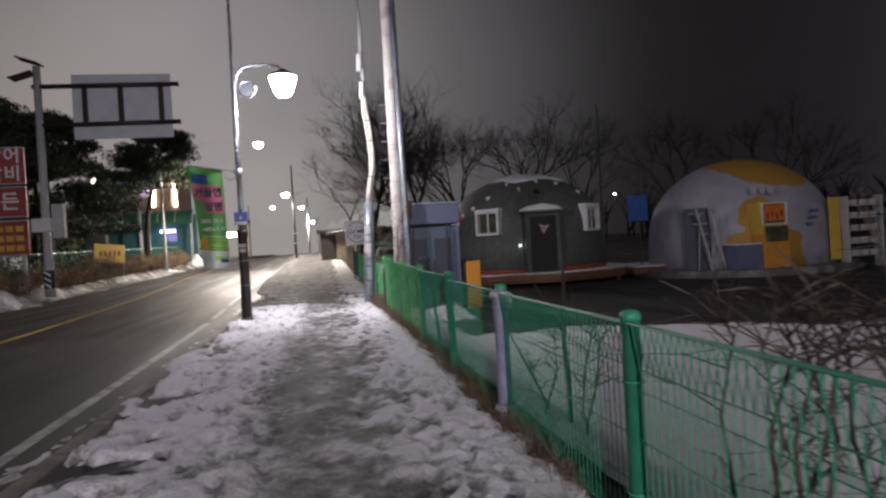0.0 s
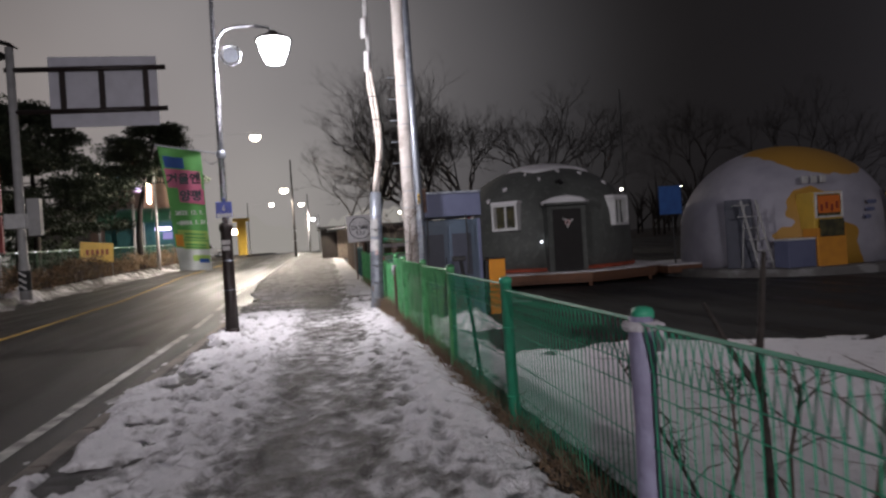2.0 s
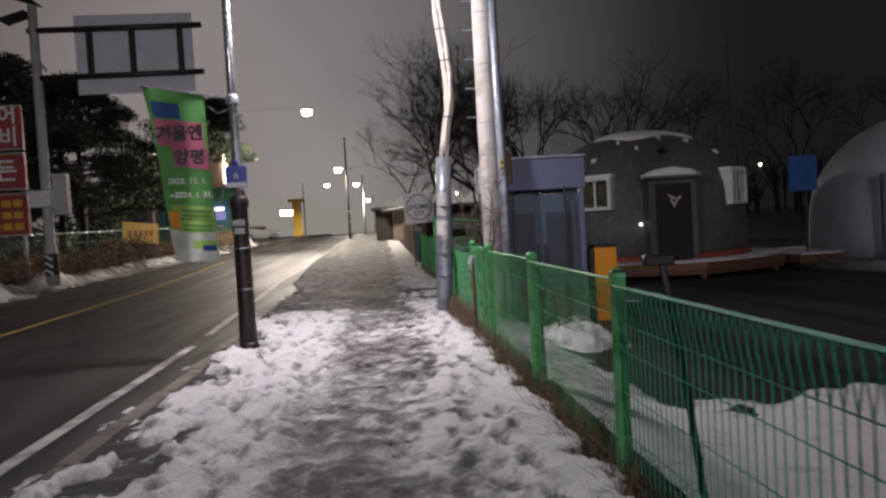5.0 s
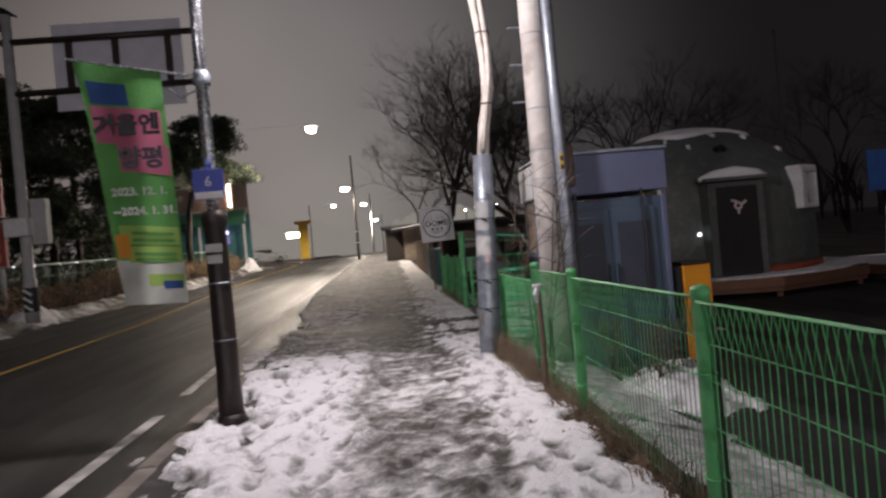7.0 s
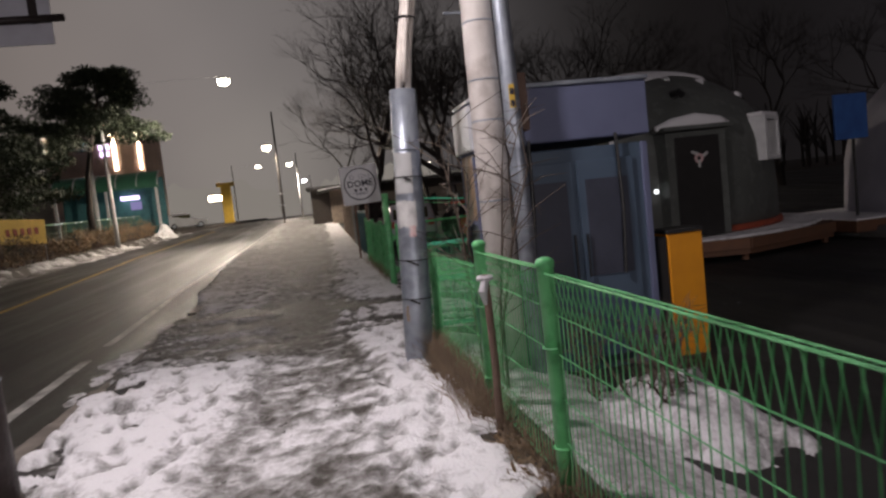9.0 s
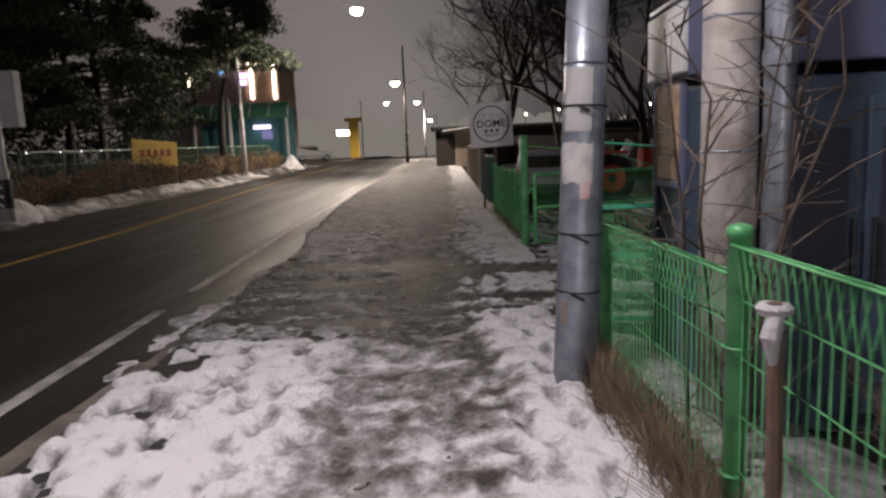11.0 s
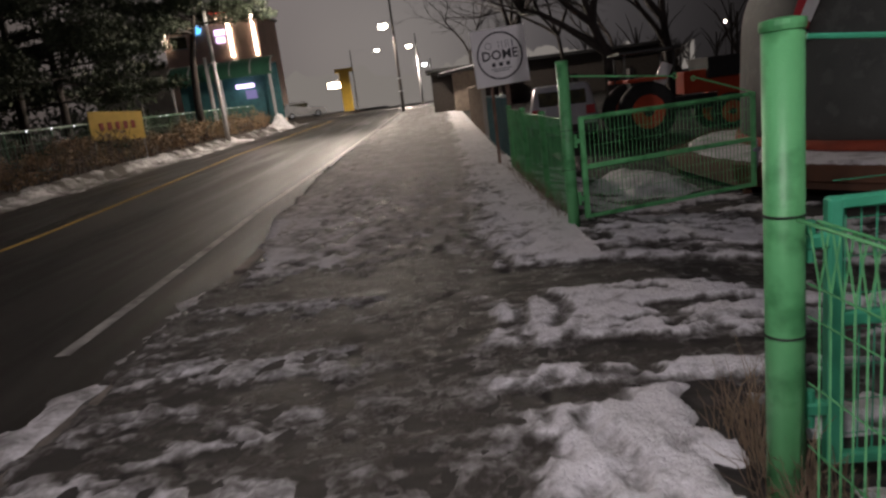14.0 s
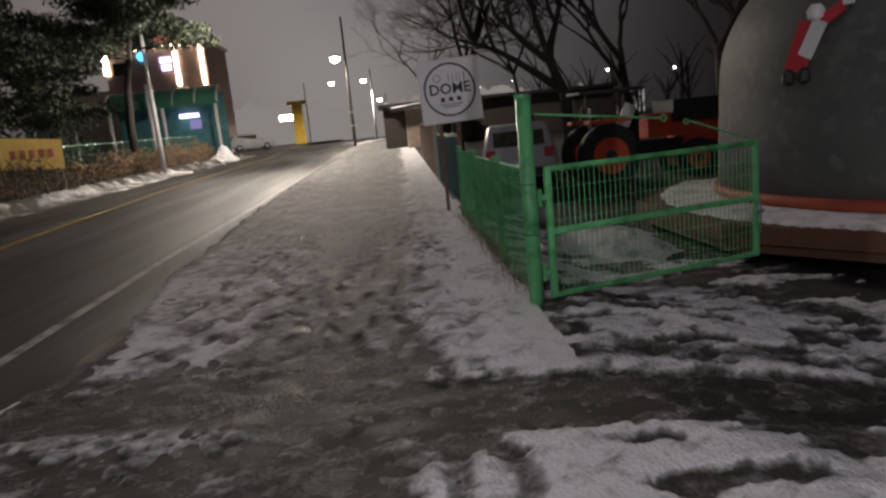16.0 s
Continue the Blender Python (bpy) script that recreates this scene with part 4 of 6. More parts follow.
ban = part("cloth", cloth(0, 1, 0, 0.84, 0), BANNER, bn, "", True)
part("cloth_foot", cloth(0, 1, 0.84, 1.03, 0.0), BANNER_WHITE, bn, "pale lower end with a hill print", True)
part("hill_print", cloth(0.45, 0.98, 0.9, 0.95, 0.004, 8, 3), LIME_PRINT, ban, "", True)
part("hill_print", cloth(0.65, 0.95, 0.93, 0.965, 0.006, 8, 3), BLUE_PRINT, ban, "", True)
part("title_spot", cloth(0.08, 0.55, 0.075, 0.17, 0.004, 8, 5), BLUE_PRINT, ban, "", True)
part("title_panel", cloth(0.05, 0.93, 0.18, 0.34, 0.004), PINK, ban, "", True)
part("title_panel", cloth(0.3, 0.98, 0.33, 0.46, 0.005), PINK, ban, "", True)
part("text_panel", cloth(0.12, 0.98, 0.69, 0.77, 0.004), LIME_PRINT, ban, "", True)
part("text_panel", cloth(0.2, 0.98, 0.78, 0.85, 0.004), LIME_PRINT, ban, "", True)
part("orange_spot", cloth(0.04, 0.25, 0.73, 0.83, 0.006, 6, 6), ORANGE_PRINT, ban, "", True)


def on_cloth(name, text, u, w, size, mat, bold=0.004):
    lx, rx = -0.96 + 0.26 * w, -0.26 + 0.06 * w
    x, z = lx + (rx - lx) * u, 0.13 - 0.1 * u - 2.08 * w
    y = 0.05 * math.sin(6.5 * u + 2.5 * w) * (0.25 + w) + 0.03 * math.sin(9 * w + 3 * u)
    slope = 0.05 * 6.5 * math.cos(6.5 * u + 2.5 * w) * (0.25 + w) / 0.65
    return lettering(name, text, size, mat, ban, pose(x, y - 0.03, z, 90, 0, math.degrees(math.atan(slope)) * 0.8), bold)


on_cloth("title_word", "겨울엔", 0.5, 0.26, 0.2, INK, 0.008)
on_cloth("title_word", "양평", 0.62, 0.395, 0.2, INK, 0.008)
on_cloth("date_line", "2023. 12. 1.", 0.52, 0.535, 0.095, BANNER_WHITE)
on_cloth("date_line", "~2024. 1. 31.", 0.56, 0.615, 0.095, BANNER_WHITE)
for w in (0.715, 0.745, 0.805, 0.83):
    part("small_print", cloth(0.3, 0.9, w, w + 0.014, 0.008, 8, 1), BANNER, ban, "", True)

# ---- utility poles by the fence ----
sp = thing("steel_cable_pole", 1.19, 17.2, 0, "grey galvanised steel pole carrying cables, with torn notices", "utility pole")
sp.matrix_basis = pose(1.19, 17.2, 0, 0, 2.6, 0)
part("shaft", Shape().lathe([(0.138, -0.2), (0.135, 0.6), (0.129, 1.6), (0.122, 2.55)], 22), STEEL, sp, "", True)
bend = [(0.0, 0, 2.5), (0.03, 0, 2.9), (0.1, 0, 3.4), (0.09, 0, 3.8), (0.03, 0, 4.3), (-0.07, 0, 4.9), (-0.1, 0, 5.2)]
for k in range(5):
    a = 2 * math.pi * k / 5
    part("cable_cover", Shape().tube([(x + 0.048 * math.cos(a), y + 0.048 * math.sin(a), z + 0.12 * math.sin(k * 2)) for x, y, z in bend], [0.032] * 6 + [0.02], 8), CABLE_COVER, sp, "cream cable cover", True)
part("cable_bundle", Shape().tube([(-0.08, 0, 4.9), (-0.09, 0, 5.6), (-0.15, 0, 6.2), (-0.17, 0, 7.0), (-0.24, 0, 7.8)], [0.05, 0.045, 0.06, 0.04, 0.03], 8), POLE_GREY, sp, "", True)
for z, x in ((5.35, -0.15), (6.05, -0.21)):
    part("cable_box", Shape().box((x, -0.06, z), (0.1, 0.12, 0.42)), WHITE_PLASTIC, sp)
for z in (2.0, 3.2, 4.1, 4.6):
    part("steel_band", Shape().ring((bend[0][0] if z < 2.6 else (0.07 if z < 3.3 else 0.06 if z < 4.2 else -0.02), 0, z), 0.128 if z < 2.6 else 0.088, 0.008, "z", 20), STEEL if z < 2.6 else BLACK, sp)


def wrap_patch(r, a0, a1, z0, z1, rough=0.0, seed=1):
    s = Shape()
    n, q = 14, 8
    rr = random.Random(seed)
    for j in range(q + 1):
        for i in range(n + 1):
            u = a0 + (a1 - a0) * i / n
            z = z0 + (z1 - z0) * j / q
            if j in (0, q):
                z += rr.uniform(-rough, rough)
            if i in (0, n):
                u += rr.uniform(-rough, rough) * 3
            s.v.append((r * math.cos(u), r * math.sin(u), z))
    for j in range(q):
        for i in range(n):
            s.f.append((j * (n + 1) + i, j * (n + 1) + i + 1, (j + 1) * (n + 1) + i + 1, (j + 1) * (n + 1) + i))
    return s


FRONT = -1.9
part("torn_notice", wrap_patch(0.1345, FRONT - 0.95, FRONT + 0.6, 1.29, 1.53, 0.012, 4), PAPER, sp, "torn white paper notice", True)
part("torn_notice", wrap_patch(0.1305, FRONT - 0.9, FRONT + 0.5, 1.6, 1.97, 0.006, 9), POLE_GREY, sp, "scraped paper residue", True)
part("sticker", wrap_patch(0.1355, FRONT + 0.05, FRONT + 0.5, 1.2, 1.3, 0.004, 6), PINK_PAPER, sp, "faded pink sticker", True)
part("sticker", wrap_patch(0.1385, FRONT - 0.6, FRONT - 0.35, 0.42, 0.56, 0.012, 7), PLYWOOD, sp, "brown tape scrap", True)
for z, tail in ((0.98, 0.12), (1.75, 0.08), (0.62, 0.1)):
    t = part("cable_tie", Shape().ring((0, 0, z), 0.136, 0.006, "z", 20), BLACK, sp)
    part("tie_tail", Shape().box((-0.03, -0.143, z - 0.02), (tail, 0.012, 0.02), pose(0, 0, 0, 0, 25, 0)), BLACK, t)

cp = thing("concrete_utility_pole", 1.97, 16.78, -0.1, "tapered concrete utility pole with steel bands", "utility pole")
part("shaft", Shape().lathe([(0.15, -0.2), (0.145, 2.0), (0.135, 5.0), (0.12, 10.0), (0.11, 12.5)], 24), CONCRETE, cp, "", True)
for z in (1.55, 2.25, 2.6, 3.1, 4.0, 4.8):
    part("steel_band", Shape().ring((0, 0, z), 0.147 - 0.003 * z, 0.009, "z", 22), STEEL, cp)
cd = part("conduit", Shape().tube([(0.2, -0.16, -0.1), (0.19, -0.16, 1.8), (0.17, -0.15, 3.5), (0.15, -0.14, 7.5)], [0.078, 0.078, 0.07, 0.065], 14), STEEL, cp, "galvanised steel cable duct", True)
part("duct_joint", Shape().tube([(0.188, -0.16, 1.98), (0.187, -0.16, 2.06)], 0.088, 14), STEEL, cd)
part("warning_label", Shape().box((0.17, -0.238, 2.42), (0.05, 0.006, 0.2)), YELLOW, cd, "yellow and black warning label")
for z in (2.36, 2.46):
    part("label_mark", Shape().box((0.17, -0.243, z), (0.035, 0.006, 0.05)), INK, cd)
part("side_bracket", Shape().box((0.3, -0.1, 2.38), (0.09, 0.06, 0.5)), RUST_WOOD, cp)
for k in range(5):
    part("pole_step", Shape().tube([(-0.14, 0, 3.2 + 0.45 * k), (-0.3, 0, 3.2 + 0.45 * k)], 0.01, 6), STEEL, cp)

# ---- kiosk, orange housing ----
kk = thing("kiosk", 2.76, 17.5, -0.25, "blue-grey booth with dark teal doors beside the poles", "kiosk")
part("body", Shape().box((0, 0, 1.05), (1.46, 1.26, 2.1)), KIOSK_TEAL, kk)
part("fascia", Shape().box((0, 0, 2.42), (1.54, 1.34, 0.5)), KIOSK_BLUE, kk, "pale blue fascia box")
part("roof_lip", Shape().box((0, 0, 2.69), (1.58, 1.38, 0.04)), STEEL, kk)
for x in (-0.71, 0.71):
    part("corner_trim", Shape().box((x, -0.64, 1.05), (0.06, 0.04, 2.1)), KIOSK_BLUE, kk)
for x in (-0.3, 0.3):
    d = part("door", Shape().box((x, -0.645, 1.05), (0.56, 0.03, 1.85)), KIOSK_TEAL, kk)
    part("door_pane", Shape().box((x, -0.664, 1.35), (0.42, 0.012, 0.9)), DOOR_SLATE, d)
    part("door_pull", Shape().tube([(x * 0.2, -0.69, 0.9), (x * 0.2, -0.69, 1.3)], 0.012, 8), BLACK, d)
part("hanging_cable", Shape().tube([(-0.42, -0.68, 2.2), (-0.44, -0.7, 1.5), (-0.5, -0.7, 0.8), (-0.48, -0.69, 0.2)], 0.016, 6), BLACK, kk)
part("hanging_cable", Shape().tube([(0.42, -0.68, 2.2), (0.43, -0.7, 1.5), (0.4, -0.7, 0.9)], 0.016, 6), BLACK, kk)
mu = part("mural_panel", Shape().box((-0.745, 0.36, 1.85), (0.03, 0.5, 0.7)), MURAL, kk, "faded brown rock picture panel")
part("panel_frame", Shape().box((-0.75, 0.08, 1.1), (0.04, 0.06, 2.1)).box((-0.75, 0.62, 1.1), (0.04, 0.04, 2.1)).box((-0.75, 0.35, 1.47), (0.04, 0.5, 0.05)), KIOSK_BLUE, mu)
part("side_cap", Shape().box((-0.79, 0.3, 2.42), (0.05, 0.7, 0.44)), WHITE_PLASTIC, kk)

ob = thing("ticket_housing", 3.82, 17.02, -0.25, "orange barrier housing with a dark cap and side", "barrier housing")
part("housing", Shape().box((0, 0, 0.6), (0.36, 0.34, 1.2)), ORANGE, ob)
part("cap", Shape().box((0, 0, 1.215), (0.38, 0.36, 0.04)), BLACK, ob)
part("side_cover", Shape().box((-0.23, 0.0, 0.6), (0.1, 0.3, 1.15)), BLACK, ob)

# ---- domes ----


def dome_shell(R, wall, top, seg=56, rings=18):
    prof = [(R, 0.0), (R * 0.995, wall * 0.5), (R * 0.985, wall)]
    for k in range(1, rings):
        a = k / rings * math.pi / 2
        prof.append((R * 0.985 * math.cos(a), wall + (top - wall) * math.sin(a)))
    return Shape().lathe(prof, seg)


def snow_cap(a0, a1, r0, r1, R, wall, top, thick, seed):
    """Snow lying on a stretch of a dome's roof, between angles and heights."""
    s = Shape()
    n, q = 22, 10
    rr = random.Random(seed)
    for j in range(q + 1):
        for i in range(n + 1):
            a = a0 + (a1 - a0) * i / n
            e = r0 + (r1 - r0) * j / q
            e += 0.06 * math.sin(5 * a + seed) + (rr.uniform(-0.03, 0.03) if j in (0, q) else 0)
            t = thick if 0 < j < q and 0 < i < n else -0.03
            r = (R * 0.985 + t) * math.cos(e)
            s.v.append((r * math.cos(a), r * math.sin(a), wall + (top - wall + t) * math.sin(e)))
    for j in range(q):
        for i in range(n):
            s.f.append((j * (n + 1) + i, j * (n + 1) + i + 1, (j + 1) * (n + 1) + i + 1, (j + 1) * (n + 1) + i))
    return s


def dome_window(parent, ang, R, z, w, h):
    m = pose(0, 0, 0, 0, 0, math.degrees(ang) + 90)
    f = Shape()
    y = -R - 0.06
    for x in (-w / 2, w / 2):
        f.box((x, y, z), (0.09, 0.34, h + 0.09))
    for zz in (z - h / 2, z + h / 2):
        f.box((0, y, zz), (w, 0.34, 0.09))
    fr = part("window_frame", f, WHITE_PLASTIC, parent, "white plastic window frame", False, m)
    for x in (-w / 4, w / 4):
        part("window_pane", Shape().box((x, y + 0.05, z), (w / 2 - 0.04, 0.02, h - 0.06)), DARK_GLASS, fr)
    part("window_mullion", Shape().box((0.0, y - 0.06, z), (0.06, 0.06, h - 0.05)), WHITE_PLASTIC, fr)
    part("snow_ledge", Shape().box((0, y + 0.02, z + h / 2 + 0.08), (w + 0.16, 0.32, 0.08)), SNOW, fr)


DA = (8.2, 26.3)
da = thing("dome_house", DA[0], DA[1], 0.2, "dark grey-green dome hut with snow on its roof", "dome house")
part("shell", dome_shell(3.12, 1.6, 3.75), DOME_GREY, da, "", True)
part("snow_cover", snow_cap(-2.9, -0.2, 1.02, 1.5, 3.2, 1.6, 3.75, 0.05, 2), SNOW, da, "thin snow on the crown", True)
for k, (a, e, w) in enumerate(((-2.42, 0.62, 0.05), (-1.2, 0.86, 0.07), (-0.9, 0.6, 0.04), (-1.95, 0.8, 0.04), (-2.6, 0.35, 0.035), (-1.6, 0.9, 0.05), (-2.2, 0.9, 0.03))):
    part("snow_patch", snow_cap(a, a + w, e, e + 0.045, 3.2, 1.6, 3.75, 0.04, 5 + k), SNOW, da, "", True)
part("base_trim", Shape().lathe([(3.18, 0.0), (3.19, 0.02), (3.18, 0.11), (3.12, 0.13)], 56), RED_TRIM, da, "", True)
dome_window(da, math.atan2(-2.35, -2.1), 3.05, 1.85, 0.85, 0.8)
dome_window(da, math.atan2(-2.45, 1.75), 3.0, 1.85, 0.8, 0.85)
dr = part("porch", Shape().box((-0.35, -3.0, 1.05), (1.3, 0.6, 2.1)), DOME_GREY, da)
part("door", Shape().box((-0.35, -3.31, 1.0), (0.95, 0.05, 1.98)), DOOR_BLACK, dr, "black door")
part("porch_canopy", Shape().box((-0.35, -3.2, 2.16), (1.5, 0.5, 0.08)), DOME_GREY, dr)
part("canopy_snow", Shape().tube([(-1.15, -3.22, 2.2), (-0.8, -3.25, 2.26), (-0.3, -3.25, 2.3), (0.2, -3.24, 2.25), (0.45, -3.2, 2.2)], [0.05, 0.12, 0.15, 0.11, 0.04], 10), SNOW, dr, "", True)
wr = part("door_wreath", Shape().ring((-0.35, -3.36, 1.55), 0.07, 0.03), PINK_PAPER, dr, "red and white door wreath")
part("ribbon", Shape().box((-0.45, -3.38, 1.66), (0.14, 0.02, 0.06), pose(0, 0, 0, 0, 20, 0)).box((-0.22, -3.38, 1.62), (0.12, 0.02, 0.06), pose(0, 0, 0, 0, -35, 0)).box((-0.36, -3.38, 1.44), (0.05, 0.02, 0.14)), PAPER, wr)
part("vent_pipe", Shape().tube([(-0.3, -2.5, 2.95), (-0.3, -2.75, 2.95), (-0.3, -2.85, 2.87)], 0.07, 10), BLACK, da)
part("wall_spotlight", Shape().tube([(-1.15, -3.05, 0.98), (-1.17, -3.12, 0.98)], 0.045, 10), TINY_LIGHT, da, "small lit wall lamp")

dk = thing("deck", DA[0], DA[1], -0.25, "snow-dusted timber deck round the dome", "deck")
ang = [math.pi * 2 * (k + 0.5) / 10 for k in range(10)]
poly = [(4.25 * math.cos(a), 4.25 * math.sin(a)) for a in ang]
n = len(poly)
part("platform", Shape().add([(x, y, 0.12) for x, y in poly] + [(x, y, 0.4) for x, y in poly], [tuple(range(n))[::-1], tuple(range(n, 2 * n))] + [(k, (k + 1) % n, n + (k + 1) % n, n + k) for k in range(n)]), TIMBER, dk)
for k in range(n):
    (x0, y0), (x1, y1) = poly[k], poly[(k + 1) % n]
    L = math.hypot(x1 - x0, y1 - y0)
    part("fascia_board", Shape().box((0, 0, 0), (L, 0.04, 0.2)), TIMBER, dk, "", False, pose((x0 + x1) / 2 * 1.006, (y0 + y1) / 2 * 1.006, 0.32, 0, 0, math.degrees(math.atan2(y1 - y0, x1 - x0))))
    part("deck_leg", Shape().box((x0 * 0.96, y0 * 0.96, 0.05), (0.1, 0.1, 0.2)), TIMBER, dk)


def deck_snow(X, Y):
    r = np.hypot(X - DA[0], Y - DA[1])
    f = fbm(X, Y, 3, 121)
    z = np.where((r < 3.98 - 0.1 * f) & (r > 3.0), 0.035 + 0.05 * (f - 0.5), -0.1)
    return z, np.clip(0.15 + 0.8 * (f - 0.5), 0, 1)


snow_sheet("deck_snow", np.arange(DA[0] - 4.4, DA[0] + 4.4, 0.07), np.arange(DA[1] - 4.4, DA[1] + 3, 0.07), deck_snow, lambda X, Y: 0.155 + 0 * X, "snow lying on the round timber deck")
wk = thing("walkway_deck", 12.3, 24.2, -0.25, "low snow-dusted timber walkway between the domes", "deck")
part("platform", Shape().box((0, 0, 0.27), (2.4, 3.0, 0.24)), TIMBER, wk)
part("snow_layer", Shape().box((0, 0, 0.405), (2.3, 2.9, 0.04)), SNOW, wk)

DB = (15.55, 23.1)


def dome_paint():
    """White coating with one large yellow painted spot of irregular outline."""
    m = material("painted_dome", (0.38, 0.37, 0.43), 0.6, 0, (0.28, 0.28, 0.33), 1.6, 0.7, 0.15, 30)
    nt = m.node_tree
    n, l = nt.nodes, nt.links
    b = n["Principled BSDF"]
    co = n.new("ShaderNodeTexCoord")
    nz = n.new("ShaderNodeTexNoise")
    nz.inputs["Scale"].default_value, nz.inputs["Detail"].default_value = 0.7, 2
    add = n.new("ShaderNodeVectorMath")
    add.operation = "MULTIPLY_ADD"
    add.inputs[1].default_value = (1.6, 1.6, 1.6)
    l.new(co.outputs["Object"], nz.inputs["Vector"])
    l.new(nz.outputs["Color"], add.inputs[0])
    l.new(co.outputs["Object"], add.inputs[2])
    facs = []
    for centre, r in (((1.1, -0.3, 4.6), 1.85), ((-0.2, -2.3, 2.3), 0.8), ((-0.1, -2.4, 1.4), 1.15), ((0.0, -2.6, 0.7), 1.1)):
        d = n.new("ShaderNodeVectorMath")
        d.operation = "DISTANCE"
        d.inputs[1].default_value = centre
        l.new(add.outputs[0], d.inputs[0])
        c = n.new("ShaderNodeMath")
        c.operation = "LESS_THAN"
        c.inputs[1].default_value = r
        l.new(d.outputs["Value"], c.inputs[0])
        facs.append(c)
    mx = facs[0].outputs[0]
    for c in facs[1:]:
        q = n.new("ShaderNodeMath")
        q.operation = "MAXIMUM"
        l.new(mx, q.inputs[0])
        l.new(c.outputs[0], q.inputs[1])
        mx = q.outputs[0]
    mix = n.new("ShaderNodeMix")
    mix.data_type = "RGBA"
    mix.inputs[7].default_value = (0.4, 0.215, 0.03, 1)
    l.new(mx, mix.inputs[0])
    l.new(b.inputs["Base Color"].links[0].from_socket, mix.inputs[6])
    l.new(mix.outputs[2], b.inputs["Base Color"])
    return m


DOME_PAINT = dome_paint()
db = thing("dome_shop", DB[0], DB[1], 0.0, "white dome shop painted with a large yellow spot", "dome house")
part("shell", dome_shell(3.25, 1.1, 3.9), DOME_PAINT, db, "", True)
sw = part("serving_window", Shape().box((-1.0, -3.05, 1.62), (0.95, 0.7, 1.05)), YELLOW, db, "orange-lit serving window")
part("window_display", Shape().box((-1.0, -3.42, 1.75), (0.74, 0.03, 0.62)), DARK_GLASS, sw)
part("display_light", Shape().box((-1.0, -3.44, 1.78), (0.72, 0.02, 0.5)), FIRE_GLOW, sw, "dim orange-lit display")
for k in range(4):
    part("display_item", Shape().box((-1.26 + 0.17 * k, -3.46, 1.68 + 0.07 * (k % 2)), (0.08, 0.02, 0.2)), RED_TRIM, sw)
part("window_frame", Shape().box((-1.0, -3.44, 1.42), (0.9, 0.06, 0.05)).box((-1.0, -3.44, 2.1), (0.9, 0.06, 0.05)).box((-1.43, -3.44, 1.76), (0.05, 0.06, 0.72)).box((-0.57, -3.44, 1.76), (0.05, 0.06, 0.72)), WHITE_PLASTIC, sw)
part("counter_front", Shape().box((-1.0, -3.2, 0.55), (0.95, 0.6, 1.1)), ORANGE_PRINT, db)
part("lower_pane", Shape().box((-1.0, -3.52, 1.1), (0.8, 0.03, 0.5)), DARK_GLASS, db)
part("door", Shape().box((-2.75, -1.75, 1.05), (0.75, 0.6, 2.1), pose(0, 0, 0, 0, 0, -35)), DOOR_SLATE, db, "dark slate-blue side door")
for k in range(3):
    part("sign_letter", Shape().box((-1.35 + 0.3 * k, -2.95, 2.55), (0.2, 0.08, 0.22)), POLE_GREY, db, "", False)
for k in range(9):
    a = 0.35 + 0.17 * (k % 3)
    part("paw_mark", Shape().tube([(0.2 + 0.42 * a + 0.2 * (k // 3), -3.28 + 0.14 * (k // 3), 1.35 + 0.22 * (k % 3)), (0.2 + 0.42 * a + 0.2 * (k // 3), -3.36 + 0.14 * (k // 3), 1.35 + 0.22 * (k % 3))], 0.06, 8), KIOSK_BLUE, db)
part("platform", Shape().lathe([(4.0, -0.28), (4.0, -0.04), (3.95, 0.0)], 40), DARK_SLAB, db, "", False)
fz = thing("chest_freezer", 13.6, 19.95, 0.0, "pale blue-grey chest freezer", "freezer")
part("cabinet", Shape().box((0, 0, 0.4), (0.9, 0.6, 0.78)), KIOSK_BLUE, fz)
part("lid", Shape().box((0, 0, 0.82), (0.92, 0.62, 0.05)), WHITE_PLASTIC, fz)
ld = thing("step_ladder", 12.75, 20.4, -0.1, "grey folding step ladder standing open", "ladder")
for x in (-0.24, 0.24):
    part("rail", Shape().box((x, 0, 1.05), (0.06, 0.05, 2.25), pose(0, 0, 0, 0, -14, 0)), POLE_GREY, ld)
    part("rear_rail", Shape().box((x, 0.35, 1.0), (0.04, 0.04, 2.15), pose(0, 0, 0, 18, -8, 0)), POLE_GREY, ld)
for k in range(6):
    part("tread", Shape().box((0.42 - 0.165 * k - 0.12, 0, 0.3 + 0.34 * k), (0.5, 0.12, 0.03)), POLE_GREY, ld)
bb = thing("notice_board", 11.65, 23.3, 0.0, "blue board hung beside the dome", "board")
part("panel", Shape().box((0, 0, 2.3), (0.8, 0.06, 0.95)), TARP_BLUE, bb)
part("stand", Shape().tube([(0.1, 0.06, -0.2), (0.1, 0.06, 2.6)], 0.03, 8), BLACK, bb)
sh = thing("shelf_stand", 18.0, 19.9, -0.25, "dark stand with rows of pale goods on its shelves", "shelf")
part("back_panel", Shape().box((0, 0.2, 1.3), (1.3, 0.05, 2.3)), BLACK, sh)
for x in (-0.66, 0.66):
    part("upright", Shape().box((x, 0, 1.25), (0.06, 0.4, 2.4)), POLE_GREY, sh)
part("yellow_panel", Shape().box((-0.95, 0.1, 1.4), (0.4, 0.05, 2.1)), YELLOW, sh)
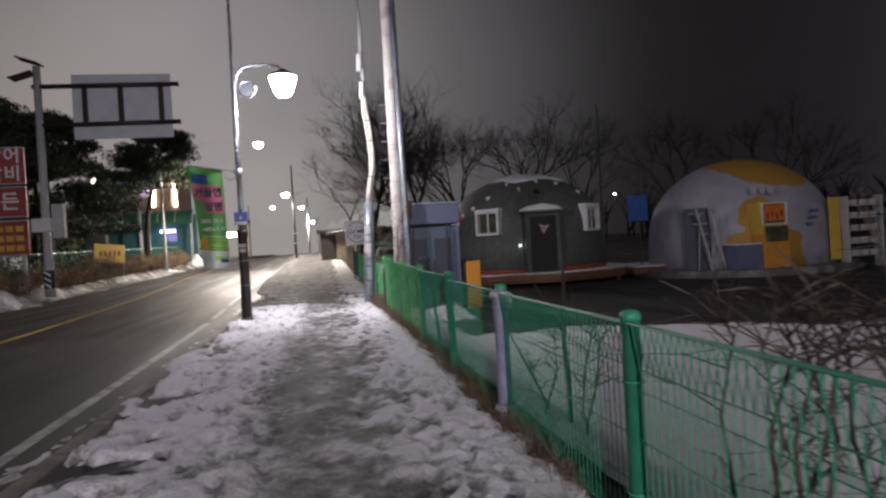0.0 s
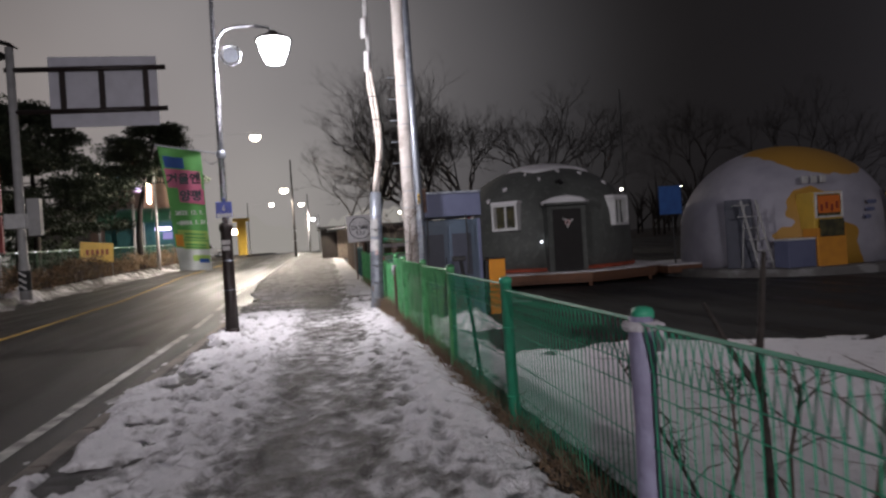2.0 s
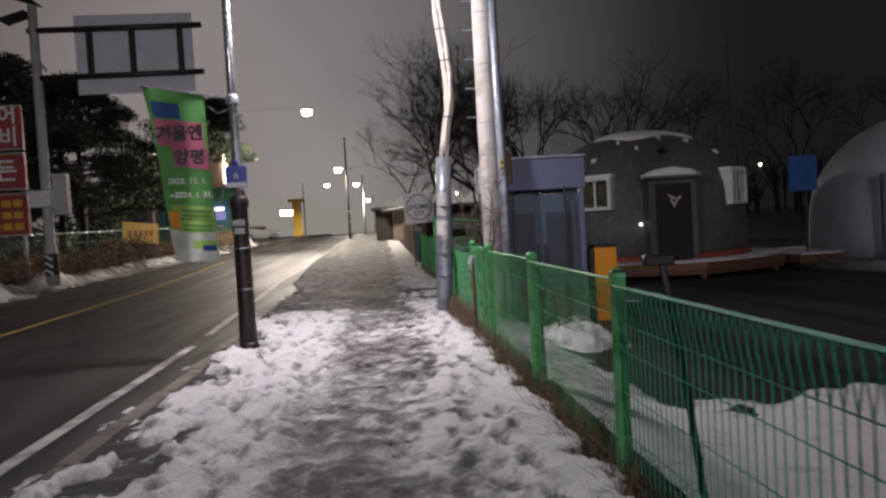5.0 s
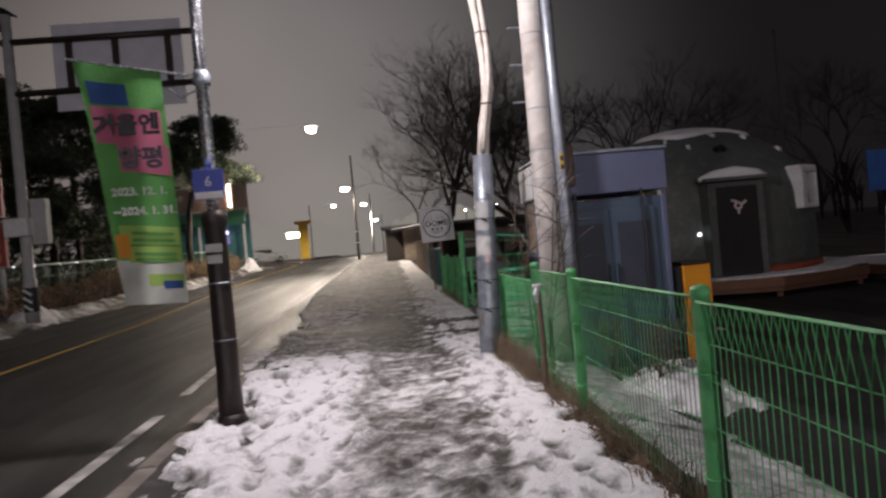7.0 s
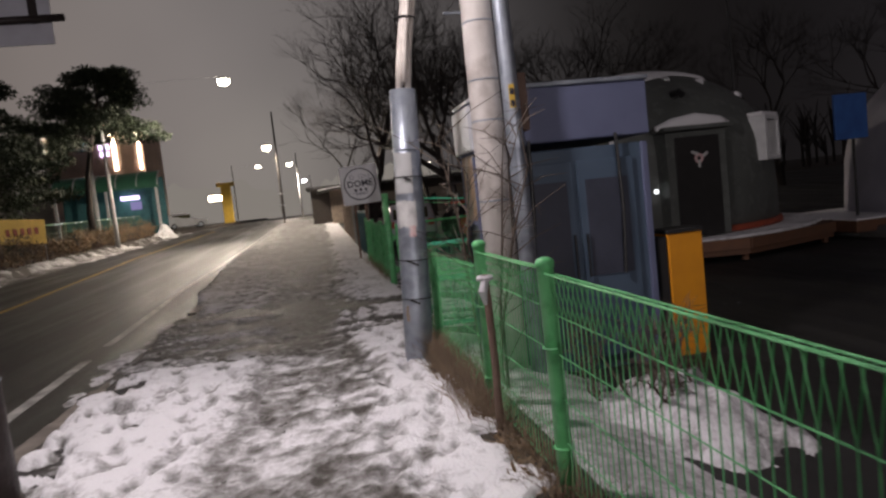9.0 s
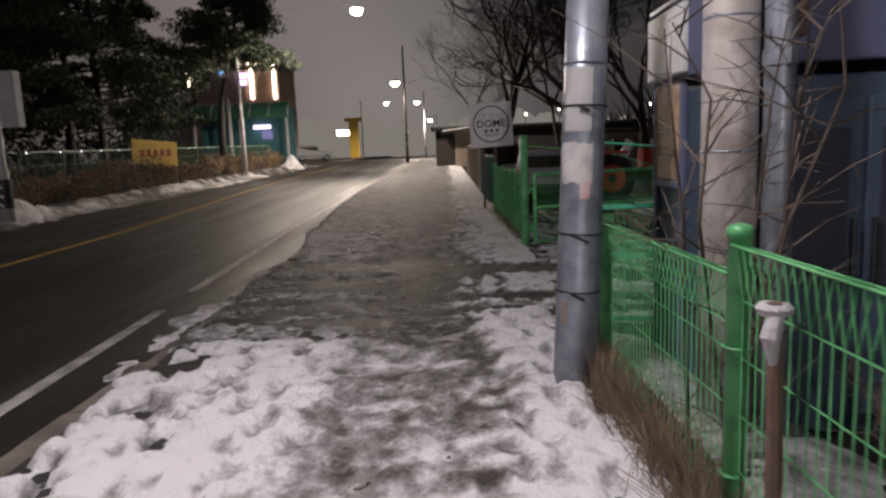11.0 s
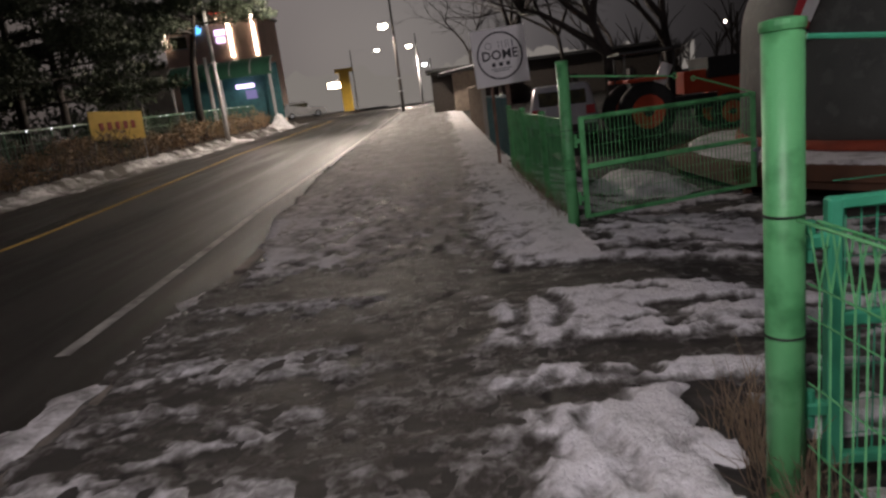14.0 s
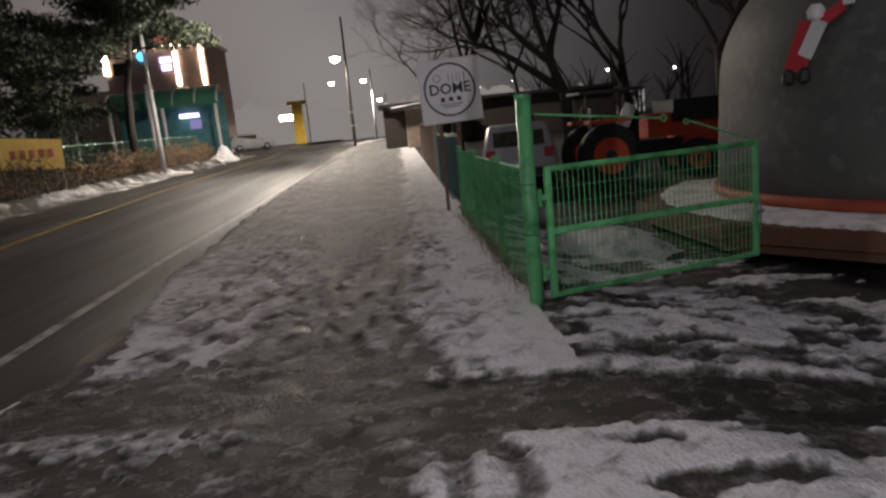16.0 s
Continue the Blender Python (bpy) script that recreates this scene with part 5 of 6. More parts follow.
for k in range(5):
    part("shelf", Shape().box((0, 0, 0.45 + 0.42 * k), (1.28, 0.4, 0.03)), POLE_GREY, sh)
    for j in range(3):
        bx = solo("packet", Shape().box((0, 0, 0.09), (0.26, 0.2, 0.17)), PAPER, "small pale packet on the shelf", "packet", 17.6 + 0.38 * j, 19.85, -0.25 + 0.466 + 0.42 * k, group="shelf packets")

# wall decoration on the near dome: plain red and white cut-out shape
a = math.atan2(24.98 - DA[1], 4.78 - DA[0])
wd = thing("wall_cutout", DA[0] + 3.16 * math.cos(a), DA[1] + 3.16 * math.sin(a), 1.75, "flat red and white seasonal cut-out on the dome wall", "decoration", turn=math.degrees(a) + 90)
part("red_piece", Shape().box((-0.08, -0.06, 0.25), (0.26, 0.03, 0.52), pose(0, 0, 0, 0, 22, 0)).box((0.22, -0.06, 0.52), (0.4, 0.03, 0.12), pose(0, 0, 0, 0, -28, 0)), CARD_RED, wd)
part("white_piece", Shape().box((0.06, -0.085, 0.32), (0.17, 0.02, 0.4), pose(0, 0, 0, 0, 28, 0)).lathe([(0.01, -0.09), (0.08, -0.05), (0.09, 0.03), (0.05, 0.09)], 14, (0.1, -0.085, 0.58)).box((0.46, -0.085, 0.66), (0.12, 0.02, 0.12)), WHITE_PLASTIC, wd)
for x in (-0.24, -0.05):
    part("dark_foot", Shape().lathe([(0.02, -0.09), (0.07, -0.05), (0.06, 0.06), (0.02, 0.1)], 12, (x, -0.07, -0.06)), BLACK, wd)

# ---- sign, site hoarding, tractor and car beyond the gate ----
sg = thing("dome_sign", 1.62, 29.45, 0.0, "white square sign with a black circle, tilted on a post", "sign")
tilt = pose(0, 0, 2.12, 0, -2.5, 3)
b = part("board", Shape().box((0, 0, 0), (1.04, 0.06, 1.06)), SIGN_WHITE, sg, "", False, tilt)
part("circle", Shape().ring((0, -0.035, 0.02), 0.43, 0.016, "y", 44), INK, b)
lettering("word", "DOME", 0.25, INK, b, pose(0, -0.034, 0.03, 90, 0, 0), 0.004)
for x, w in ((-0.2, 0.17), (-0.0, 0.14), (0.14, 0.1), (0.26, 0.03)):
    part("thin_mark", Shape().ring((x, -0.034, 0.22), 0.06, 0.006, "y", 18) if w > 0.15 else Shape().box((x, -0.034, 0.22), (0.012, 0.006, 0.14)).box((x + w / 2, -0.034, 0.22), (0.012, 0.006, 0.14)), GREY_INK, b)
for k, x in enumerate((-0.14, 0.0, 0.14)):
    part("small_mark", Shape().box((x, -0.034, -0.14), (0.07, 0.006, 0.07)), INK, b)
for z, w in ((-0.22, 0.4), (-0.26, 0.3)):
    part("small_print", Shape().box((0, -0.034, z), (w, 0.006, 0.018)), GREY_INK, b)
part("post", Shape().box((0.1, 0.09, 1.2), (0.08, 0.08, 2.4)), RUST_WOOD, sg)
part("brace", Shape().box((-0.2, 0.09, 1.1), (0.06, 0.06, 2.2)), RUST_WOOD, sg)


def hoarding(x, y0, y1, h, mat, name, label):
    """A run of upright ribbed sheets, one part each."""
    t = thing(name, x, y0, float(rise(y0)), label, "hoarding")
    k, y = 0, 0.0
    while y < y1 - y0 - 0.1:
        w = min(0.92, y1 - y0 - y)
        s = Shape().box((0, y + w / 2, h / 2), (0.04, w - 0.01, h + 0.04 * math.sin(k * 2.1)))
        for j in range(3):
            s.box((-0.03, y + w * (0.2 + 0.3 * j), h / 2), (0.03, 0.05, h - 0.1))
        part("sheet", s, mat, t)
        y += w
        k += 1
    return t


hoarding(1.75, 29.7, 36.0, 1.35, TEAL, "teal_hoarding", "dark teal ribbed site hoarding beside the footway")
hoarding(1.72, 36.1, 37.2, 1.75, WALL_GREY, "pale_hoarding", "pale grey hoarding sheet")
hoarding(1.7, 37.3, 46.0, 1.6, PLYWOOD, "plywood_hoarding", "weathered plywood hoarding sheets beside the footway")

hut = thing("small_hut", 2.3, 58, float(rise(58)), "small dark hut with an overhanging snowy roof", "hut")
part("wall", Shape().box((0, 0, 1.15), (2.0, 3.0, 2.3)), PLYWOOD, hut)
part("roof", Shape().box((-0.2, 0, 2.4), (3.4, 3.8, 0.14), pose(0, 0, 0, 0, -6, 0)), BLACK, hut)
part("roof_snow", Shape().box((-0.2, 0, 2.5), (3.2, 3.6, 0.06), pose(0, 0, 0, 0, -6, 0)), SNOW, hut)


def wheel(parent, x, y, z, r, w, rim_mat, name="wheel"):
    t = part(name, Shape().lathe([(r * 0.55, -w / 2), (r * 0.9, -w / 2), (r, -w * 0.35), (r, w * 0.35), (r * 0.9, w / 2), (r * 0.55, w / 2)], 26), TYRE, parent, "black rubber tyre", True, pose(x, y, z, 90, 0, 0))
    part("rim", Shape().lathe([(r * 0.56, -w * 0.53), (r * 0.58, -w * 0.5), (r * 0.58, w * 0.5), (r * 0.56, w * 0.53)], 22), rim_mat, t)
    part("hub", Shape().lathe([(r * 0.16, -w * 0.62), (r * 0.18, -w * 0.58), (r * 0.18, w * 0.58), (r * 0.16, w * 0.62)], 14), BLACK, t)
    return t


tr = thing("tractor", 5.7, 33.4, ground_height(np.array([5.7]), np.array([33.4]))[0], "orange-red farm tractor parked by the dome", "tractor", turn=0)
wheel(tr, -0.35, -0.75, 0.7, 0.7, 0.36, TRACTOR_RED)
wheel(tr, -0.35, 0.75, 0.7, 0.7, 0.36, TRACTOR_RED)
wheel(tr, 1.75, -0.62, 0.45, 0.45, 0.25, TRACTOR_RED)
wheel(tr, 1.75, 0.62, 0.45, 0.45, 0.25, TRACTOR_RED)
part("chassis", Shape().box((0.7, 0, 0.75), (2.6, 0.4, 0.35)), BLACK, tr)
part("bonnet", Shape().box((1.5, 0, 1.25), (1.5, 0.6, 0.55)), TRACTOR_RED, tr)
part("fender", Shape().box((-0.35, -0.75, 1.46), (0.95, 0.42, 0.08)), TRACTOR_RED, tr)
part("fender", Shape().box((-0.35, 0.75, 1.46), (0.95, 0.42, 0.08)), TRACTOR_RED, tr)
part("seat", Shape().box((-0.3, 0, 1.3), (0.45, 0.45, 0.12)).box((-0.5, 0, 1.55), (0.1, 0.42, 0.45)), BLACK, tr)
part("steering_wheel", Shape().ring((0.42, 0, 1.62), 0.2, 0.02, "x"), BLACK, tr)
part("cover_sheet", Shape().box((0.25, -0.3, 1.55), (0.28, 0.1, 0.5), pose(0, 0, 0, 0, 25, 0)), WHITE_PLASTIC, tr, "crumpled pale sheet")
for x, y in ((-0.75, -0.5), (-0.75, 0.5), (0.45, -0.5), (0.45, 0.5)):
    part("canopy_post", Shape().tube([(x, y, 1.4), (x, y, 2.1)], 0.025, 6), BLACK, tr)
part("canopy", Shape().box((-0.15, 0, 2.13), (1.5, 1.2, 0.07)), BLACK, tr)
part("exhaust", Shape().tube([(1.6, -0.2, 1.5), (1.6, -0.2, 2.0)], 0.035, 8), BLACK, tr)
im = thing("farm_implement", 8.2, 33.6, -0.2, "orange-red farm implement under a dark cover", "implement")
part("frame", Shape().box((0, 0, 0.9), (1.8, 1.0, 0.9)), TRACTOR_RED, im)
part("cover", Shape().box((0, 0, 1.6), (2.4, 1.3, 0.5)), BLACK, im)
wheel(im, -0.5, -0.6, 0.45, 0.45, 0.25, TRACTOR_RED)
wheel(im, 0.6, -0.6, 0.45, 0.45, 0.25, TRACTOR_RED)


def car_body(L, W, H):
    """Outline swept across the width with a tucked-in cabin."""
    prof = [(-L / 2, 0.3), (-L / 2, 0.62), (-L / 2 + 0.1, 0.85), (-L / 2 + 0.45, H * 0.95), (-L / 2 + 0.9, H), (0.15, H), (0.75, 0.95), (L / 2 - 0.25, 0.8), (L / 2, 0.6), (L / 2, 0.3)]
    s = Shape()
    n = len(prof)
    for t, sc in ((-1, 0.92), (-0.85, 1), (0.85, 1), (1, 0.92)):
        for x, z in prof:
            k = 0.84 if z > 0.9 else 1.0
            s.v.append((x * (sc if abs(t) == 1 else 1), t * W / 2 * k, z if abs(t) < 1 else 0.3 + (z - 0.3) * 0.96))
    for j in range(3):
        for i in range(n):
            q = (i + 1) % n
            s.f.append((j * n + i, (j + 1) * n + i, (j + 1) * n + q, j * n + q))
    s.f += [tuple(range(n)), tuple(range(3 * n, 4 * n))[::-1]]
    return s


def car(x, y, turn, label, mat, z):
    c = thing("parked_car", x, y, z, label, "car", turn=turn)
    b = part("body", car_body(4.1, 1.75, 1.55), mat, c, "", True)
    part("rear_window", Shape().box((-1.78, 0, 1.2), (0.06, 1.2, 0.38), pose(0, 0, 0, 0, 24, 0)), DARK_GLASS, c)
    for s in (-1, 1):
        part("side_window", Shape().box((-0.45, s * 0.745, 1.22), (1.7, 0.03, 0.36)), DARK_GLASS, c)
        part("tail_light", Shape().box((-2.03, s * 0.68, 0.86), (0.08, 0.22, 0.22)), CARD_RED, c, "red tail light")
        part("headlight", Shape().box((2.0, s * 0.62, 0.68), (0.08, 0.28, 0.14)), WHITE_PLASTIC, c)
        for xx in (-1.25, 1.3):
            wheel(c, xx, s * 0.78, 0.31, 0.31, 0.2, STEEL)
    part("bumper", Shape().box((-2.06, 0, 0.42), (0.1, 1.66, 0.2)), BLACK, c)
    return c


car(3.75, 35.4, 82, "white hatchback parked behind the hoarding", CAR_WHITE, ground_height(np.array([3.75]), np.array([35.4]))[0])
car(-20.5, 95, 95, "white car parked on the forecourt", CAR_WHITE, ground_height(np.array([-20.5]), np.array([95.0]))[0])
car(-13.0, 82, 20, "white car parked at the roadside", CAR_WHITE, ground_height(np.array([-13.0]), np.array([82.0]))[0])

# ---- far side of the street ----
GZ = 0.28
rs = thing("road_sign_gantry", -11.0, 30.2, GZ, "grey post carrying the back of a large road sign", "road sign")
part("mast", Shape().lathe([(0.2, -0.1), (0.19, 1.2), (0.16, 1.3), (0.14, 9.4)], 16), POLE_GREY, rs, "", True)
part("striped_wrap", Shape().lathe([(0.215, 0.25), (0.215, 1.0)], 16), BLACK, rs, "black and white hazard wrap")
for k in range(3):
    part("hazard_stripe", Shape().box((0, -0.215, 0.38 + 0.24 * k), (0.3, 0.02, 0.07), pose(0, 0, 0, 0, 35, 0)), WHITE_PLASTIC, rs)
for z in (6.95, 8.55):
    part("arm", Shape().tube([(-0.2, 0, z), (5.5, 0, z + 0.05)], 0.1, 10), DARKBROWN, rs, "dark cross arm", True)
pn = part("sign_panel", Shape().box((3.2, 0.14, 7.72), (3.9, 0.05, 2.7)), SIGN_GREY, rs, "bare back of the sign panel")
for x in (1.75, 3.15, 4.75):
    part("panel_rib", Shape().box((x, 0.06, 7.75), (0.2, 0.1, 1.7)), DARKBROWN, pn)
sol = part("solar_panel", Shape().box((-0.25, 0, 9.6), (0.9, 0.7, 0.05), pose(0, 0, 0, 0, 18, 0)), BLACK, rs)
part("solar_panel", Shape().box((-0.55, 0, 9.0), (0.9, 0.7, 0.05), pose(0, 0, 0, 0, -18, 0)), BLACK, rs)
part("control_box", Shape().box((-0.05, -0.28, 2.85), (0.7, 0.3, 0.55)), WHITE_PLASTIC, rs)
part("control_box", Shape().box((0.5, 0.0, 3.0), (0.45, 0.3, 1.4)), POLE_GREY, rs)

bs = thing("stacked_sign_board", -13.35, 30.8, GZ, "stack of maroon and yellow restaurant sign boards on legs", "sign board")
for x in (-1.2, 1.2):
    part("leg", Shape().box((x, 0.08, 1.2), (0.12, 0.12, 2.6)), POLE_GREY, bs)
for z0, z1, mt in ((4.65, 6.2, SIGN_RED), (3.27, 4.57, SIGN_RED), (1.67, 3.17, SIGN_RED)):
    q = part("board", Shape().box((0, 0, (z0 + z1) / 2), (2.9, 0.18, z1 - z0)), mt, bs)
    part("board_rim", Shape().box((0, -0.1, z1 - 0.03), (2.9, 0.03, 0.05)).box((0, -0.1, z0 + 0.03), (2.9, 0.03, 0.05)), POLE_GREY, q)
for text, size, x, z in (("장", 0.72, 0.3, 5.82), ("어", 0.72, 1.0, 5.82), ("지", 0.72, -0.4, 5.06), ("갈", 0.72, 0.3, 5.06), ("비", 0.72, 1.0, 5.06), ("가", 0.8, 0.05, 3.9), ("든", 0.8, 0.85, 3.9)):
    lettering("sign_word", text, size, WHITE_PAINT, bs, pose(x, -0.1, z, 90, 0, 0), 0.014)
for z in (2.8, 2.4, 2.0):
    for k in range(4):
        part("sign_mark", Shape().box((0.0 + 0.38 * k, -0.1, z), (0.3, 0.02, 0.24)), YELLOW, bs)
part("sign_photo", Shape().box((-0.75, -0.1, 2.4), (0.9, 0.02, 1.1)), PINK_PAPER, bs, "faded food picture")

yb = thing("yellow_banner", -12.3, 42.6, 0.75, "small yellow banner tied to the hedge fence", "banner", turn=66)
part("cloth", Shape().box((0, 0, 1.25), (2.5, 0.02, 1.1), pose(0, 0, 0, 0, 3, 0)), BANNER_YELLOW, yb)
for k in range(5):
    part("bar_mark", Shape().box((-0.75 + 0.37 * k, -0.02, 1.25), (0.2, 0.012, 0.3)), RED_TRIM, yb)
for x in (-1.15, 1.15):
    part("stake", Shape().tube([(x, 0.03, -0.5), (x, 0.03, 1.4)], 0.025, 6), POLE_GREY, yb)

gf = thing("roadside_fence", -13.2, 24, GZ, "dull green mesh fence behind the hedge", "fence")
for k in range(17):
    y = 2.6 * k
    part("post", Shape().tube([(0, y, float(rise(24 + y)) - 0.1), (0, y, float(rise(24 + y)) + 1.7)], 0.04, 8), OLIVE, gf)
    if k < 16:
        z0, z1 = float(rise(24 + y)), float(rise(26.6 + y))
        s = Shape()
        for q in range(4):
            s.tube([(0, y, z0 + 0.3 + 0.45 * q), (0, y + 2.6, z1 + 0.3 + 0.45 * q)], 0.012 if q < 3 else 0.05, 5)
        for q in range(13):
            s.tube([(0, y + 0.2 * q, z0 + 0.1), (0, y + 0.2 * q, z0 + 1.65)], 0.012, 4)
        part("mesh_panel", s, OLIVE, gf)


def leaf_cloud(points, size, seed, squash=0.6):
    """Many small leaf or needle blades scattered about the given centres; each centre is x, y, z, spread, count."""
    rr = np.random.RandomState(seed)
    v, f = [], []
    for x, y, z, sp, cnt in points:
        for k in range(cnt):
            d = rr.normal(0, 1, 3)
            d = d / np.linalg.norm(d) * sp * rr.rand() ** 0.4
            c = np.array([x, y, z]) + d * np.array([1, 1, squash])
            a, b = rr.normal(0, 1, 3), rr.normal(0, 1, 3)
            a, b = a / np.linalg.norm(a) * size * rr.uniform(0.6, 1.4), b / np.linalg.norm(b) * size * 0.45
            o = len(v)
            v += [tuple(c - a), tuple(c + b), tuple(c + a), tuple(c - b)]
            f.append((o, o + 1, o + 2, o + 3))
    s = Shape()
    s.v, s.f = v, f
    return s


def hedge(y0, y1, x, h, seed):
    rr = random.Random(seed)
    pts = []
    s = Shape()
    y = y0
    while y < y1:
        z = float(rise(y)) + GZ
        hh = h * rr.uniform(0.65, 1.15)
        for k in range(5):
            pts.append((x + rr.uniform(-0.45, 0.35), y + rr.uniform(-0.3, 0.3), z + hh * rr.uniform(0.15, 0.9), 0.34, 34))
        for k in range(7):
            bx, by = x + rr.uniform(-0.3, 0.3), y + rr.uniform(-0.3, 0.3)
            s.tube([(bx, by, z - 0.05), (bx + rr.uniform(-0.2, 0.2), by + rr.uniform(-0.2, 0.2), z + hh * 0.6), (bx + rr.uniform(-0.4, 0.4), by + rr.uniform(-0.4, 0.4), z + hh * 1.1)], [0.015, 0.01, 0.004], 4, False)
        y += 0.5
    hd = thing("hedge", x, y0, 0, "dry brown roadside hedge with bare twigs", "hedge", kind="stuff")
    for q in (s, ):
        q.v = [(a - x, b - y0, c) for a, b, c in q.v]
    lc = leaf_cloud([(a - x, b - y0, c, d, e) for a, b, c, d, e in pts], 0.075, seed)
    part("twig_tangle", s, TWIG, hd)
    part("foliage", lc, DRY_LEAF, hd)


hedge(22, 40, -12.2, 1.15, 3)
hedge(40, 66, -12.4, 1.25, 4)


def tree_limbs(rr, height, spread, levels, r0, lean=0.0, up=0.72):
    """Recursive bare crown: every limb bends, tapers and splits."""
    s, tips = Shape(), []

    def grow(p, d, length, r, level):
        pts, rad = [p], [r]
        q = p.copy()
        for k in range(3):
            d = (d + Vector((rr.gauss(0, 0.16), rr.gauss(0, 0.16), rr.gauss(0.03, 0.1)))).normalized()
            q = q + d * length / 3
            pts.append(q.copy())
            rad.append(r * (1 - 0.16 * (k + 1)))
        s.tube(pts, rad, 6 if level > levels - 2 else 4 if level > 1 else 3, False)
        if level == 0:
            tips.append(q)
            return
        for k in range(rr.choice((3, 3, 4)) if level > 1 else rr.choice((3, 4))):
            side = Vector((rr.gauss(0, 1), rr.gauss(0, 1), rr.gauss(0.1, 0.5))).normalized()
            nd = (d * up + side * spread).normalized()
            start = pts[rr.choice((2, 3, 3))]
            grow(start.copy(), nd, length * rr.uniform(0.6, 0.85), r * rr.uniform(0.45, 0.62), level - 1)

    grow(Vector((0, 0, -0.1)), Vector((lean, 0, 1)).normalized(), height * 0.36, r0, levels)
    return s, tips


def bare_tree(x, y, z, height, seed, label, spread=0.5, r0=0.16, levels=6):
    rr = random.Random(seed)
    t = thing("bare_tree", x, y, z, label, "tree")
    s, tips = tree_limbs(rr, height, spread, levels, r0, rr.uniform(-0.1, 0.1))
    part("trunk", Shape().lathe([(r0 * 1.5, -0.15), (r0 * 1.15, 0.15), (r0 * 1.02, height * 0.12), (r0, height * 0.14)], 10), BARK, t, "", True)
    part("crown", s, BARK, t, "bare winter branches", True)
    return t


for k, (x, y, hgt, r0) in enumerate(((3.0, 43.5, 12.5, 0.26), (6.5, 40.0, 9.5, 0.33), (3.0, 54.0, 13.0, 0.26), (9.7, 43.2, 9.0, 0.3), (7.6, 52.0, 10.0, 0.2), (14.4, 45.0, 9.5, 0.32), (19.0, 45.0, 9.5, 0.2), (24.5, 42.0, 9.0, 0.2), (31.0, 40.0, 9.5, 0.2), (12.0, 58.0, 10.0, 0.2), (2.8, 66.0, 11.0, 0.22))):
    bare_tree(x, y, ground_height(np.array([x]), np.array([y]))[0], hgt, 40 + k, "leafless dark tree with spreading winter branches", 0.5, r0 * 0.8)


def shrub(x, y, z, height, seed, stems, label):
    rr = random.Random(seed)
    t = thing("bare_shrub", x, y, z, label, "shrub")
    st, tw = Shape(), Shape()
    for k in range(stems):
        bx, by = rr.uniform(-0.12, 0.12), rr.uniform(-0.25, 0.25)
        a, b = rr.uniform(-0.35, 0.35), rr.uniform(-0.5, 0.5)
        pts = [Vector((bx + a * u + 0.03 * rr.gauss(0, 1), by + b * u + 0.03 * rr.gauss(0, 1), height * u)) for u in (0, 0.3, 0.6, 0.85, 1.0)]
        st.tube(pts, [0.013, 0.011, 0.009, 0.006, 0.003], 5, False)
        for q in range(15):
            u = rr.uniform(0.15, 0.98)
            i = min(3, int(u * 4.2))
            p = pts[i].lerp(pts[i + 1], rr.random())
            d = Vector((rr.gauss(0, 1), rr.gauss(0, 1), rr.uniform(0.2, 1.0))).normalized() * rr.uniform(0.15, 0.45) * height * 0.7
            mid = p + d * 0.5 + Vector((0, 0, 0.03))
            tw.tube([p, mid, p + d], [0.006, 0.004, 0.002], 3, False)
            for w in range(2):
                e = Vector((rr.gauss(0, 1), rr.gauss(0, 1), rr.gauss(0.2, 0.6))).normalized() * rr.uniform(0.08, 0.22)
                tw.tube([mid, mid + e], [0.003, 0.0015], 3, False)
    part("stem", st, TWIG, t)
    part("twig_tangle", tw, TWIG, t)
    return t


for k, (x, y, hgt, n) in enumerate(((1.84, 5.75, 0.95, 2), (1.9, 5.3, 1.0, 2), (1.8, 2.9, 1.35, 6), (2.0, 2.2, 1.5, 7), (1.85, 1.7, 1.6, 7), (2.4, 2.9, 1.2, 6), (2.2, 1.2, 1.6, 7), (2.7, 2.0, 1.3, 6))):
    shrub(x, y, -0.22, hgt, 90 + k, n, "leafless shrub with thin tangled twigs behind the fence")
sapling = thing("sapling", 1.87, 5.4, -0.22, "thin dark sapling trunk with stub branches", "tree")
part("trunk", Shape().tube([(0, 0, -0.1), (0.01, 0.02, 0.5), (-0.01, 0.03, 1.0), (0.02, 0.0, 1.5)], [0.024, 0.02, 0.017, 0.01], 8), BARK, sapling)
part("stub", Shape().tube([(0, 0.02, 0.9), (-0.12, 0.05, 1.1), (-0.2, 0.1, 1.3)], [0.018, 0.013, 0.006], 6), BARK, sapling)
for k, (x, y) in enumerate(((2.5, 14.9), (2.75, 15.4), (2.45, 15.7))):
    shrub(x, y, -0.22, 0.62, 150 + k, 5, "low twiggy shrub poking through the snow")
shrub(1.72, 16.2, -0.1, 2.1, 131, 5, "dry climbing twigs against the concrete pole")


def tuft_row(name, y0, y1, x, count, hgt, seed, label):
    rr = random.Random(seed)
    s = Shape()
    for k in range(count):
        bx, by = x + rr.gauss(0, 0.06), rr.uniform(y0, y1)
        h = hgt * rr.uniform(0.4, 1.2)
        ex, ey = rr.gauss(0, 0.1), rr.gauss(0, 0.1)
        s.tube([(bx, by, -0.03), (bx + ex * 0.4, by + ey * 0.4, h * 0.6), (bx + ex, by + ey, h)], [0.003, 0.0022, 0.001], 3, False)
    return solo(name, s, DRY_GRASS, label, "grass", kind="stuff")


